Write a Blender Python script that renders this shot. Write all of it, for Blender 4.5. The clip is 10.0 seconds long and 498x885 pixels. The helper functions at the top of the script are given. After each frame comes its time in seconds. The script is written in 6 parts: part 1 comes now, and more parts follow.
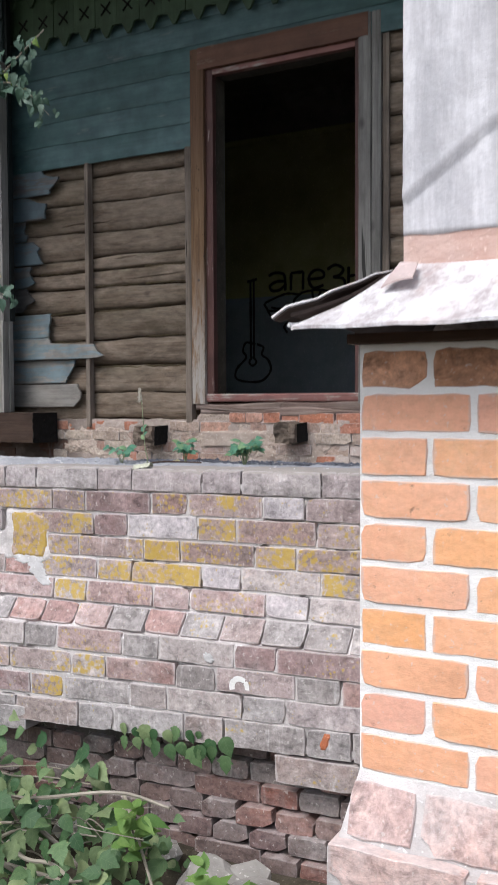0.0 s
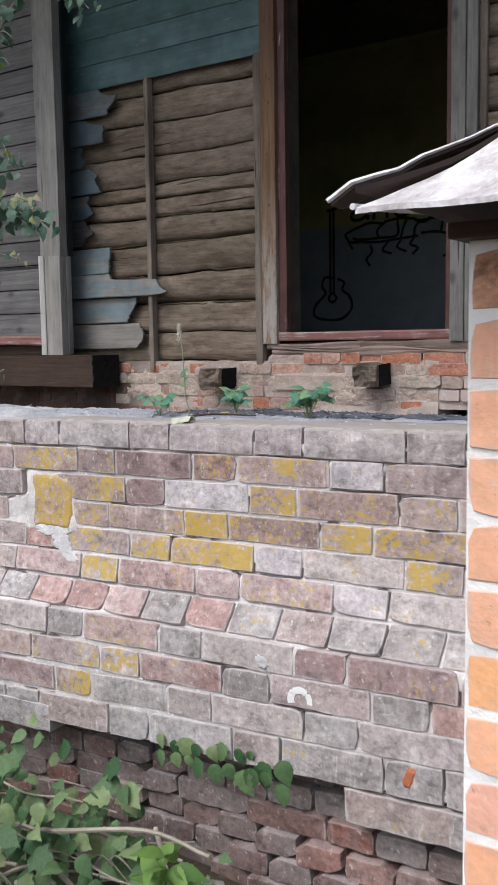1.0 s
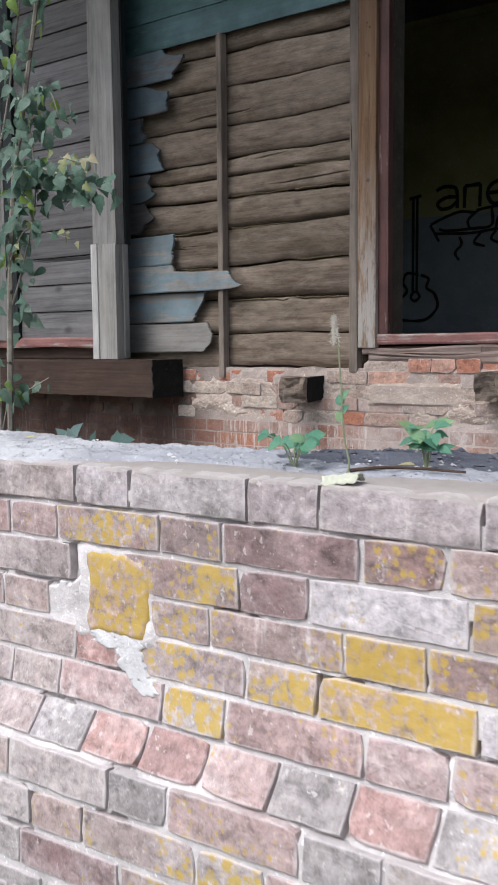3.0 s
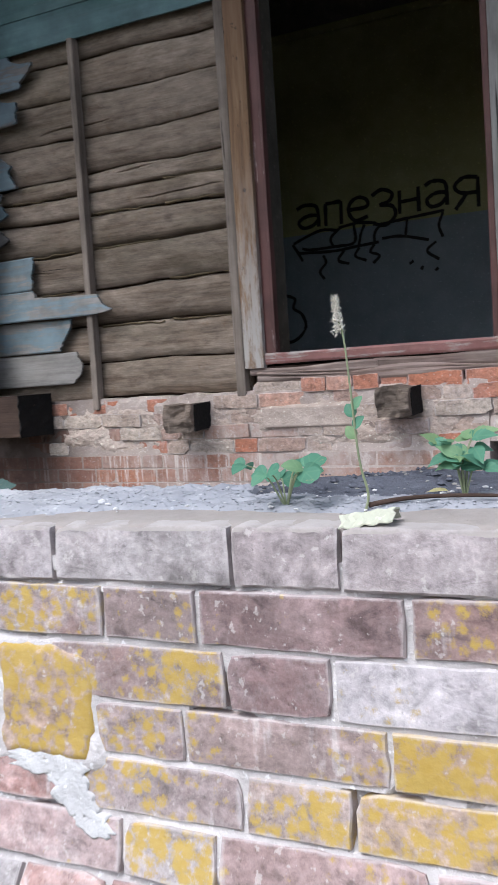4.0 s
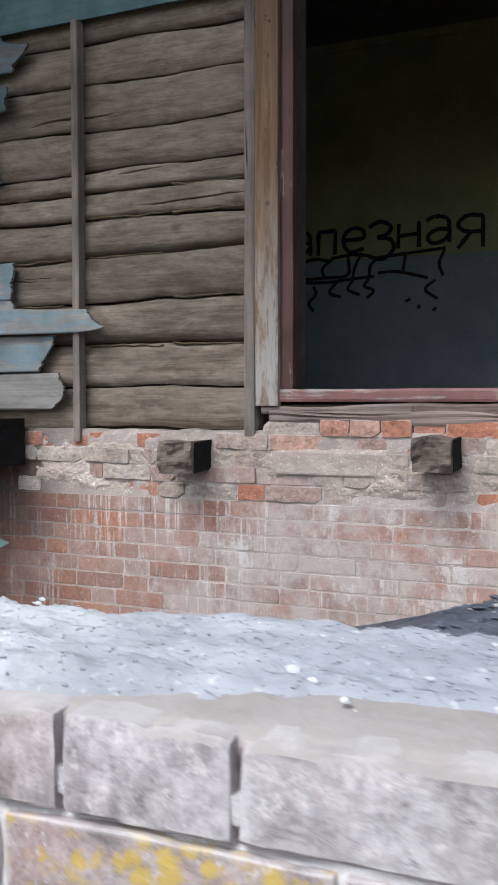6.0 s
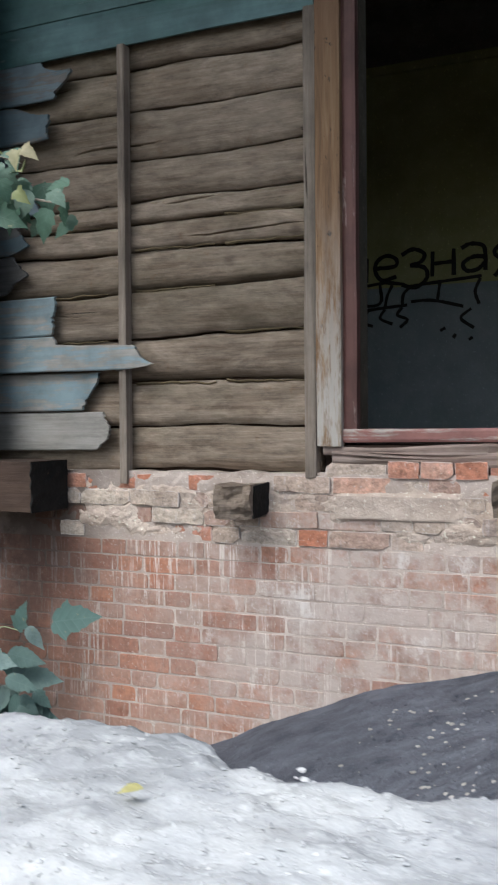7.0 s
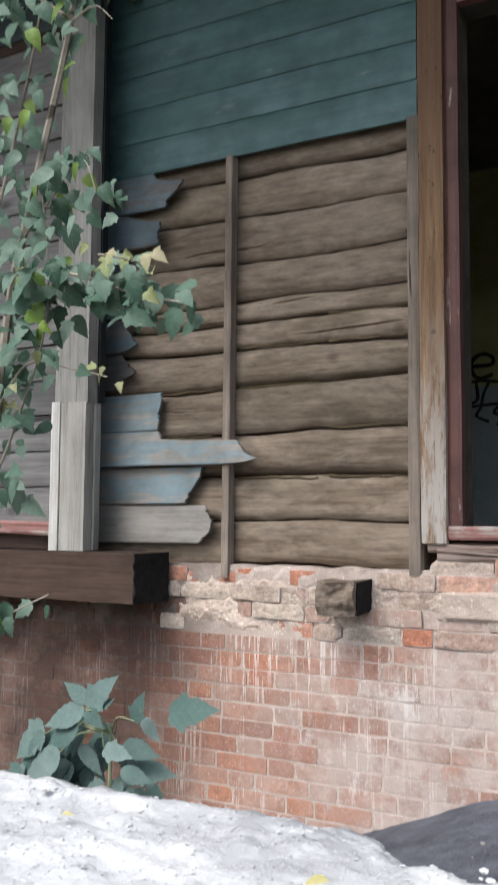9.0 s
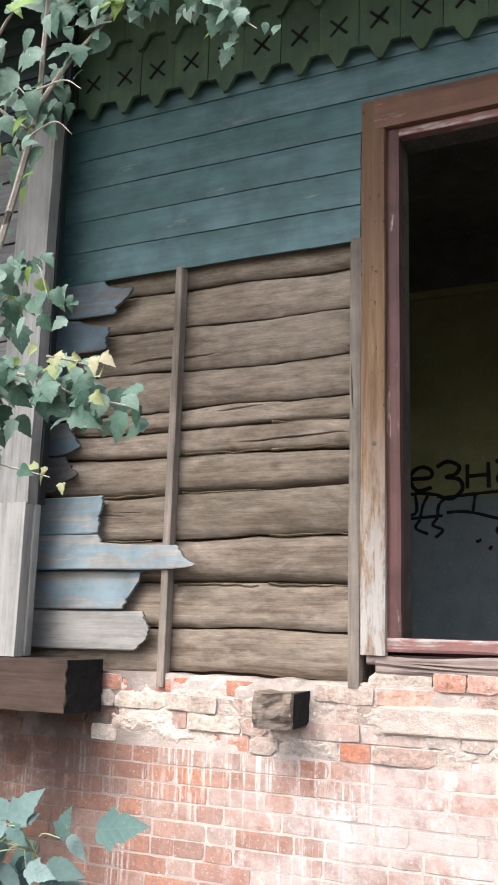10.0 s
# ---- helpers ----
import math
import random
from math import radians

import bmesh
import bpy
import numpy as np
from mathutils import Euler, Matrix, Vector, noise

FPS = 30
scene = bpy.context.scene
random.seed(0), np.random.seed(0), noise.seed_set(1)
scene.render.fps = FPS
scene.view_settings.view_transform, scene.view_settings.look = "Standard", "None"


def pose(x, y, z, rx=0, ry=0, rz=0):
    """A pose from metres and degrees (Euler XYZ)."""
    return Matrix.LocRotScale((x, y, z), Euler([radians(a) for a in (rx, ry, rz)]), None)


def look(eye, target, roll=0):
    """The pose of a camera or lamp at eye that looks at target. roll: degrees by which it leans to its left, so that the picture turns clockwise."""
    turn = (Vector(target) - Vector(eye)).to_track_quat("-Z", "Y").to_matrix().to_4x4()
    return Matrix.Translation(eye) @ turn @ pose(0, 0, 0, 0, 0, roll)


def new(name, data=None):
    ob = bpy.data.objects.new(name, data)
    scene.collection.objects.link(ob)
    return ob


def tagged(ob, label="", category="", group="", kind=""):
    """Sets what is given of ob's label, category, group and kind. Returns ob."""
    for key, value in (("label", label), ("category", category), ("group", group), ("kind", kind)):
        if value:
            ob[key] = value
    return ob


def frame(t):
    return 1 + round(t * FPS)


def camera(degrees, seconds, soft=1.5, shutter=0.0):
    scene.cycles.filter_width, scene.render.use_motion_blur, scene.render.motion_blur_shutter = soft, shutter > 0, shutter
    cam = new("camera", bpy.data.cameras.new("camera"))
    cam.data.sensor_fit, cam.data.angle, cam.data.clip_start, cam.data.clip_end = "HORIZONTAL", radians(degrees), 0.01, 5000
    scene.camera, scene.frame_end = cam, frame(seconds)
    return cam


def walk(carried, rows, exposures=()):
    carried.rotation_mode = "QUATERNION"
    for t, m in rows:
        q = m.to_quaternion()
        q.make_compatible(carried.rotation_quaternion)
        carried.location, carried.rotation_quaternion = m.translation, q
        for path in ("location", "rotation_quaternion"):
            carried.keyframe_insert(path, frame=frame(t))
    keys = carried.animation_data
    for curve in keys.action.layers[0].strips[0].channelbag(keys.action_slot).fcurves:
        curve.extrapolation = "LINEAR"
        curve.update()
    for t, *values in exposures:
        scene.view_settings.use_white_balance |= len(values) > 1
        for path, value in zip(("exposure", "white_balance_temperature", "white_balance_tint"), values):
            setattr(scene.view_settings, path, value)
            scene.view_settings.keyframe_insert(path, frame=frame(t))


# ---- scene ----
cam = camera(30.3, 10.0, 1.5, 0.3)
PATH = [
    (0, (4.382, -5.535, 1.594), (3.427, -3.781, 1.498), -0.3),
    (0.5, (4.253, -5.282, 1.564), (3.276, -3.548, 1.369), -0.4),
    (1, (4.143, -4.997, 1.583), (3.036, -3.346, 1.361), -0.9),
    (1.5, (3.951, -4.788, 1.552), (2.891, -3.102, 1.364), 2.6),
    (2, (3.744, -4.63, 1.591), (2.706, -2.938, 1.349), 3.2),
    (2.5, (3.587, -4.488, 1.581), (2.421, -2.882, 1.33), 1.5),
    (3, (3.4, -4.323, 1.586), (2.213, -2.727, 1.371), -0.6),
    (3.2, (3.326, -4.286, 1.574), (2.17, -2.661, 1.424), -0.8),
    (4.3, (2.974, -3.975, 1.549), (2.101, -2.185, 1.369), -3.9),
    (4.5, (2.948, -3.904, 1.552), (2.066, -2.121, 1.346), -3.3),
    (5, (2.887, -3.771, 1.559), (2.05, -1.966, 1.361), -2.1),
    (5.5, (2.711, -3.743, 1.568), (1.894, -1.922, 1.443), -0.2),
    (6.8, (2.248, -3.6, 1.643), (1.46, -1.763, 1.573), -0.4),
    (7, (2.192, -3.593, 1.655), (1.39, -1.762, 1.612), -0.5),
    (7.5, (2.116, -3.615, 1.65), (1.275, -1.801, 1.676), 0.1),
    (8, (2.114, -3.62, 1.649), (1.209, -1.836, 1.637), 0.0),
    (8.5, (2.123, -3.629, 1.649), (1.176, -1.868, 1.699), 0.1),
    (9, (2.131, -3.643, 1.647), (1.168, -1.899, 1.814), 0.4),
    (9.5, (2.143, -3.662, 1.641), (1.237, -1.926, 2.051), 1.1),
    (10, (2.135, -3.652, 1.642), (1.295, -1.882, 2.041), 1.6),
]
walk(cam, [(t, look(eye, target, roll)) for t, eye, target, roll in PATH],
     [(0, 0.4, 6100, 10), (1, 0.34, 6100, 10), (3, 0.60, 6000, 10), (5, 0.64, 5620, 9), (7, 0.72, 5950, 5), (8.5, 0.82, 6100, 8), (9.2, 1.18, 6200, 8), (10, 1.76, 6200, 10)])

# world, sun and exposure
world = bpy.data.worlds.new("sky")
scene.world = world
world.use_nodes = True
wn, wl = world.node_tree.nodes, world.node_tree.links
sky = wn.new("ShaderNodeTexSky")
sky.sky_type, sky.sun_disc = "NISHITA", False
sky.sun_elevation, sky.sun_rotation = radians(52), radians(200)
sky.air_density, sky.dust_density, sky.ozone_density = 1.0, 4.0, 1.0
soft_sky = wn.new("ShaderNodeHueSaturation")
soft_sky.inputs["Saturation"].default_value = 0.6
wl.new(sky.outputs["Color"], soft_sky.inputs["Color"])
wl.new(soft_sky.outputs["Color"], wn["Background"].inputs["Color"])
wn["Background"].inputs["Strength"].default_value = 0.15
sun = new("sun", bpy.data.lights.new("sun", "SUN"))
sun.data.energy, sun.data.angle, sun.data.color = 1.5, radians(30), (1.0, 0.97, 0.93)
sun.matrix_world = look((-2.0, -7.0, 11.0), (0, 0, 0))

# ---- building helpers ----
rng = random.Random(7)


def nz(x, y=0.0, z=0.0):
    return noise.noise(Vector((x, y, z)))


def thing(name, base, label, category, group="", kind=""):
    ob = new(name)
    ob.empty_display_size = 0.05
    ob.matrix_basis = Matrix.Translation(base)
    return tagged(ob, label, category, group, kind)


def inv(parent):
    m = Matrix.Identity(4)
    while parent is not None:
        m = m @ parent.matrix_basis.inverted()
        parent = parent.parent
    return m


def mesh_of(name, bm, material, smooth=False):
    me = bpy.data.meshes.new(name)
    bm.normal_update()
    bm.to_mesh(me)
    bm.free()
    me.materials.append(material)
    if smooth:
        me.polygons.foreach_set("use_smooth", [True] * len(me.polygons))
    return me


def part(name, bm, material, parent=None, label="", smooth=False):
    """One mesh object, given in world coordinates, under its thing or part."""
    ob = new(name, mesh_of(name, bm, material, smooth))
    if parent is not None:
        ob.parent = parent
        ob.matrix_basis = inv(parent)
    return tagged(ob, label)


def put(name, me, m, parent):
    """A piece on shared mesh data at the world pose m."""
    ob = new(name, me)
    ob.parent = parent
    ob.matrix_basis = inv(parent) @ m
    return ob


def sheet(bm, nu, nv, front, back):
    """A body between two grids of points front(u, v) and back(u, v)."""
    f = [[bm.verts.new(front(i / nu, j / nv)) for j in range(nv + 1)] for i in range(nu + 1)]
    b = [[bm.verts.new(back(i / nu, j / nv)) for j in range(nv + 1)] for i in range(nu + 1)]
    for i in range(nu):
        for j in range(nv):
            bm.faces.new((f[i][j], f[i + 1][j], f[i + 1][j + 1], f[i][j + 1]))
            bm.faces.new((b[i][j], b[i][j + 1], b[i + 1][j + 1], b[i + 1][j]))
    for i in range(nu):
        bm.faces.new((f[i + 1][0], f[i][0], b[i][0], b[i + 1][0]))
        bm.faces.new((f[i][nv], f[i + 1][nv], b[i + 1][nv], b[i][nv]))
    for j in range(nv):
        bm.faces.new((f[0][j], f[0][j + 1], b[0][j + 1], b[0][j]))
        bm.faces.new((f[nu][j + 1], f[nu][j], b[nu][j], b[nu][j + 1]))
    return bm


def box(x0, x1, y0, y1, z0, z1, bevel=0.0, bm=None):
    bm = bm or bmesh.new()
    made = bmesh.ops.create_cube(bm, size=1)["verts"]
    for v in made:
        v.co = Vector(((x0 + x1) / 2 + v.co.x * (x1 - x0), (y0 + y1) / 2 + v.co.y * (y1 - y0), (z0 + z1) / 2 + v.co.z * (z1 - z0)))
    if bevel:
        edges = list({e for v in made for e in v.link_edges})
        bmesh.ops.bevel(bm, geom=edges, offset=bevel, segments=2, affect="EDGES", profile=0.6)
    return bm


def board_x(x0, x1, z0, z1, y, thick, wave=0.004, end=None, start=None, tilt=0.0, seed=0.0, cup=0.0, n=None, m=5):
    """A board that runs along x with its face at y; end(v) and start(v) give ragged ends."""
    n = n or max(6, int((x1 - x0) / 0.05))

    def at(u, v, dy):
        a = x0 + (start(v) if start else 0)
        b = x1 + (end(v) if end else 0)
        x = a + (b - a) * u
        low = z0 + wave * nz(x * 2.3, seed, 1.7)
        high = z1 + wave * nz(x * 2.1, seed, 9.3)
        z = low + (high - low) * v
        return Vector((x, y + dy - cup * math.sin(math.pi * v) + tilt * v + 0.4 * wave * nz(x * 3, v * 3, seed), z))
    edge = min(0.25 * thick, 0.005)
    return sheet(bmesh.new(), n, m, lambda u, v: at(u, v, edge if v in (0.0, 1.0) else 0.0), lambda u, v: at(u, v, thick))


def board_z(z0, z1, x0, x1, y, thick, wave=0.003, seed=0.0, top=None, bottom=None, lean=0.0):
    """A board that stands along z with its face at y."""
    n = max(6, int((z1 - z0) / 0.06))

    def at(u, v, dy):
        a = z0 + (bottom(v) if bottom else 0)
        b = z1 + (top(v) if top else 0)
        z = a + (b - a) * u
        shift = lean * (z - z0)
        left = x0 + shift + wave * nz(z * 2.3, seed, 3.1)
        right = x1 + shift + wave * nz(z * 2.7, seed, 5.9)
        return Vector((left + (right - left) * v, y + dy + 0.5 * wave * nz(z * 3, seed, v), z))
    edge = min(0.25 * thick, 0.004)
    return sheet(bmesh.new(), n, 4, lambda u, v: at(u, 1 - v, edge if v in (0.0, 1.0) else 0.0), lambda u, v: at(u, 1 - v, thick))


def tube(points, radius, sides=6, taper=1.0, bm=None):
    """A round stem through points, thinner at the end by taper."""
    bm = bm or bmesh.new()
    rings = []
    pts = [Vector(p) for p in points]
    for i, p in enumerate(pts):
        d = (pts[min(i + 1, len(pts) - 1)] - pts[max(i - 1, 0)]).normalized()
        a = d.orthogonal().normalized()
        b = d.cross(a)
        r = radius * (1 + (taper - 1) * i / max(1, len(pts) - 1))
        rings.append([bm.verts.new(p + r * (a * math.cos(t) + b * math.sin(t))) for t in [2 * math.pi * k / sides for k in range(sides)]])
    for r0, r1 in zip(rings, rings[1:]):
        for k in range(sides):
            bm.faces.new((r0[k], r0[(k + 1) % sides], r1[(k + 1) % sides], r1[k]))
    bm.faces.new(rings[0][::-1])
    bm.faces.new(rings[-1])
    return bm


def spline(points, n):
    """Points along a smooth line through the given ones."""
    p = [Vector(q) for q in points]
    p = [p[0] * 2 - p[1]] + p + [p[-1] * 2 - p[-2]]
    out = []
    for i in range(1, len(p) - 2):
        for k in range(n):
            t = k / n
            out.append(0.5 * (2 * p[i] + (p[i + 1] - p[i - 1]) * t + (2 * p[i - 1] - 5 * p[i] + 4 * p[i + 1] - p[i + 2]) * t * t
                              + (3 * p[i] - p[i - 1] - 3 * p[i + 1] + p[i + 2]) * t ** 3))
    return out + [p[-2]]


def steps(table, x):
    """Straight lines between the pairs of a small table."""
    if x <= table[0][0]:
        return table[0][1]
    for (a, p), (b, q) in zip(table, table[1:]):
        if x <= b:
            return p + (q - p) * (x - a) / (b - a)
    return table[-1][1]


def smooth01(t):
    t = max(0.0, min(1.0, t))
    return t * t * (3 - 2 * t)

# ---- materials ----
class Nodes:
    """Short hand for the node tree of one material."""

    def __init__(self, name, rough=0.85, metal=0.0, spec=0.3):
        self.m = bpy.data.materials.new(name)
        self.m.use_nodes = True
        self.t = self.m.node_tree
        self.b = self.t.nodes["Principled BSDF"]
        self.b.inputs["Roughness"].default_value = rough
        self.b.inputs["Metallic"].default_value = metal
        self.b.inputs["Specular IOR Level"].default_value = spec
        co = self.t.nodes.new("ShaderNodeTexCoord")
        self.obj = co.outputs["Object"]
        self.pos = self.t.nodes.new("ShaderNodeNewGeometry").outputs["Position"]
        self.rnd = self.t.nodes.new("ShaderNodeObjectInfo").outputs["Random"]

    def link(self, a, b):
        self.t.links.new(a, b)

    def shifted(self, co):
        """The coordinates moved by the object's own random number, so that alike pieces differ."""
        n = self.t.nodes.new("ShaderNodeVectorMath")
        n.operation = "ADD"
        k = self.t.nodes.new("ShaderNodeMath")
        k.operation = "MULTIPLY"
        k.inputs[1].default_value = 37.0
        self.link(self.rnd, k.inputs[0])
        self.link(co, n.inputs[0])
        self.link(k.outputs[0], n.inputs[1])
        return n.outputs[0]

    def fraction(self, k):
        """Another random number of the object, drawn from the first."""
        a = self.t.nodes.new("ShaderNodeMath")
        a.operation = "MULTIPLY"
        a.inputs[1].default_value = k
        b = self.t.nodes.new("ShaderNodeMath")
        b.operation = "FRACT"
        self.link(self.rnd, a.inputs[0])
        self.link(a.outputs[0], b.inputs[0])
        return b.outputs[0]

    def noise(self, scale, co=None, detail=4.0, rough=0.55, stretch=(1, 1, 1), distort=0.0):
        n = self.t.nodes.new("ShaderNodeTexNoise")
        n.inputs["Scale"].default_value, n.inputs["Detail"].default_value = scale, detail
        n.inputs["Roughness"].default_value, n.inputs["Distortion"].default_value = rough, distort
        mp = self.t.nodes.new("ShaderNodeMapping")
        mp.inputs["Scale"].default_value = stretch
        self.link(co or self.obj, mp.inputs["Vector"])
        self.link(mp.outputs[0], n.inputs["Vector"])
        return n.outputs["Fac"]

    def cells(self, scale, co=None, stretch=(1, 1, 1)):
        n = self.t.nodes.new("ShaderNodeTexVoronoi")
        n.inputs["Scale"].default_value = scale
        mp = self.t.nodes.new("ShaderNodeMapping")
        mp.inputs["Scale"].default_value = stretch
        self.link(co or self.obj, mp.inputs["Vector"])
        self.link(mp.outputs[0], n.inputs["Vector"])
        return n.outputs["Distance"]

    def ramp(self, fac, *stops):
        """stops: (place, (r, g, b)) or (place, grey)."""
        n = self.t.nodes.new("ShaderNodeValToRGB")
        e = n.color_ramp.elements
        while len(e) < len(stops):
            e.new(0.5)
        for k, (p, c) in zip(e, stops):
            k.position = p
            k.color = (c, c, c, 1) if isinstance(c, (int, float)) else (*c, 1)
        self.link(fac, n.inputs["Fac"])
        return n.outputs["Color"]

    def mix(self, fac, a, b, how="MIX"):
        n = self.t.nodes.new("ShaderNodeMix")
        n.data_type, n.blend_type = "RGBA", how
        for value, slot in ((fac, 0), (a, 6), (b, 7)):
            if isinstance(value, (int, float)):
                n.inputs[slot].default_value = value
            elif isinstance(value, tuple):
                n.inputs[slot].default_value = (*value, 1)
            else:
                self.link(value, n.inputs[slot])
        return n.outputs[2]

    def mul(self, a, b):
        n = self.t.nodes.new("ShaderNodeMath")
        n.operation = "MULTIPLY"
        for value, slot in ((a, 0), (b, 1)):
            if isinstance(value, (int, float)):
                n.inputs[slot].default_value = value
            else:
                self.link(value, n.inputs[slot])
        return n.outputs[0]

    def axis(self, which, a, b):
        """0 to 1 as the place along an axis goes from a to b."""
        s = self.t.nodes.new("ShaderNodeSeparateXYZ")
        self.link(self.pos, s.inputs[0])
        r = self.t.nodes.new("ShaderNodeMapRange")
        r.interpolation_type = "SMOOTHSTEP"
        r.inputs["From Min"].default_value, r.inputs["From Max"].default_value = a, b
        self.link(s.outputs["XYZ".index(which)], r.inputs["Value"])
        return r.outputs[0]

    def bump(self, fac, strength=0.4, distance=0.004):
        n = self.t.nodes.new("ShaderNodeBump")
        n.inputs["Strength"].default_value, n.inputs["Distance"].default_value = strength, distance
        self.link(fac, n.inputs["Height"])
        if self.b.inputs["Normal"].links:
            self.link(self.b.inputs["Normal"].links[0].from_socket, n.inputs["Normal"])
        self.link(n.outputs[0], self.b.inputs["Normal"])

    def done(self, colour):
        self.link(colour, self.b.inputs["Base Color"])
        return self.m


def wood(name, dark, mid, pale, along="X", stain=(0.05, 0.045, 0.04), amount=0.5, grain=34.0, hewn=0.12, split=0.33):
    n = Nodes(name, 0.86, 0, 0.25)
    low = 1.2
    stretch = {"X": (low / grain, 1, 1), "Z": (1, 1, low / grain), "Y": (1, low / grain, 1)}[along]
    co = n.shifted(n.obj)
    g = n.noise(grain, co, 6, 0.65, stretch, 0.6)
    fine = n.noise(grain * 4, co, 3, 0.6, stretch)
    c = n.ramp(g, (0.2, dark), (0.46, mid), (0.8, pale))
    c = n.mix(n.ramp(fine, (0.3, 0.0), (0.62, 0.35)), c, pale, "MIX")
    c = n.mix(n.mul(n.ramp(n.noise(2.6, co, 5, 0.6), (0.45, 0.0), (0.72, 1.0)), amount), c, stain)
    crack = n.ramp(n.noise(grain * 0.45, co, 3, 0.45, stretch, 0.8), (split - 0.03, 0.0), (split, 1.0))
    c = n.mix(crack, tuple(0.6 * k for k in dark), c)
    tone = n.ramp(n.rnd, (0.0, 0.72), (0.5, 1.0), (1.0, 1.18))
    c = n.mix(1.0, c, tone, "MULTIPLY")
    patch = n.ramp(n.noise(4.5, co, 6, 0.7, tuple(0.35 if k < 1 else 1 for k in stretch)), (0.3, 0.62), (0.5, 1.0), (0.72, 1.3))
    c = n.mix(1.0, c, patch, "MULTIPLY")
    knot = n.ramp(n.cells(3.0, co, tuple(0.6 if k < 1 else 1 for k in stretch)), (0.03, 1.0), (0.09, 0.0))
    c = n.mix(n.mul(knot, 0.6), c, tuple(0.5 * k for k in dark))
    n.bump(n.noise(7, co, 4, 0.6, tuple(0.3 if k < 1 else 1 for k in stretch)), hewn, 0.02)
    n.bump(crack, 0.6, 0.006)
    n.bump(g, 0.7, 0.005)
    n.bump(fine, 0.5, 0.002)
    return n.done(c)


def painted(name, paint_a, paint_b, bare, along="X", worn=0.55, rough=0.6, grain=30.0):
    n = Nodes(name, rough, 0, 0.35)
    stretch = {"X": (0.06, 1, 1), "Z": (1, 1, 0.06)}[along]
    co = n.shifted(n.obj)
    g = n.noise(grain, co, 6, 0.65, stretch, 0.4)
    paint = n.mix(n.ramp(n.noise(2.2, co, 6, 0.65, {"X": (0.5, 1, 1), "Z": (1, 1, 0.5)}[along]), (0.3, 0.0), (0.72, 1.0)), paint_a, paint_b)
    paint = n.mix(n.mul(n.ramp(g, (0.35, 0.0), (0.75, 1.0)), 0.5), paint, tuple(0.6 * k for k in paint_a))
    wear = n.mix(0.5, n.noise(9, co, 6, 0.7, {"X": (0.35, 1, 1), "Z": (1, 1, 0.35)}[along]), g)
    mask = n.ramp(wear, (worn, 0.0), (worn + 0.05, 1.0))
    wooden = n.ramp(g, (0.3, tuple(0.55 * k for k in bare)), (0.7, bare))
    dirt = n.ramp(n.noise(5, co, 6, 0.65), (0.4, 1.0), (0.75, 0.55))
    c = n.mix(1.0, n.mix(mask, paint, wooden), dirt, "MULTIPLY")
    n.bump(mask, -0.25, 0.002)
    n.bump(g, 0.4, 0.003)
    return n.done(c)


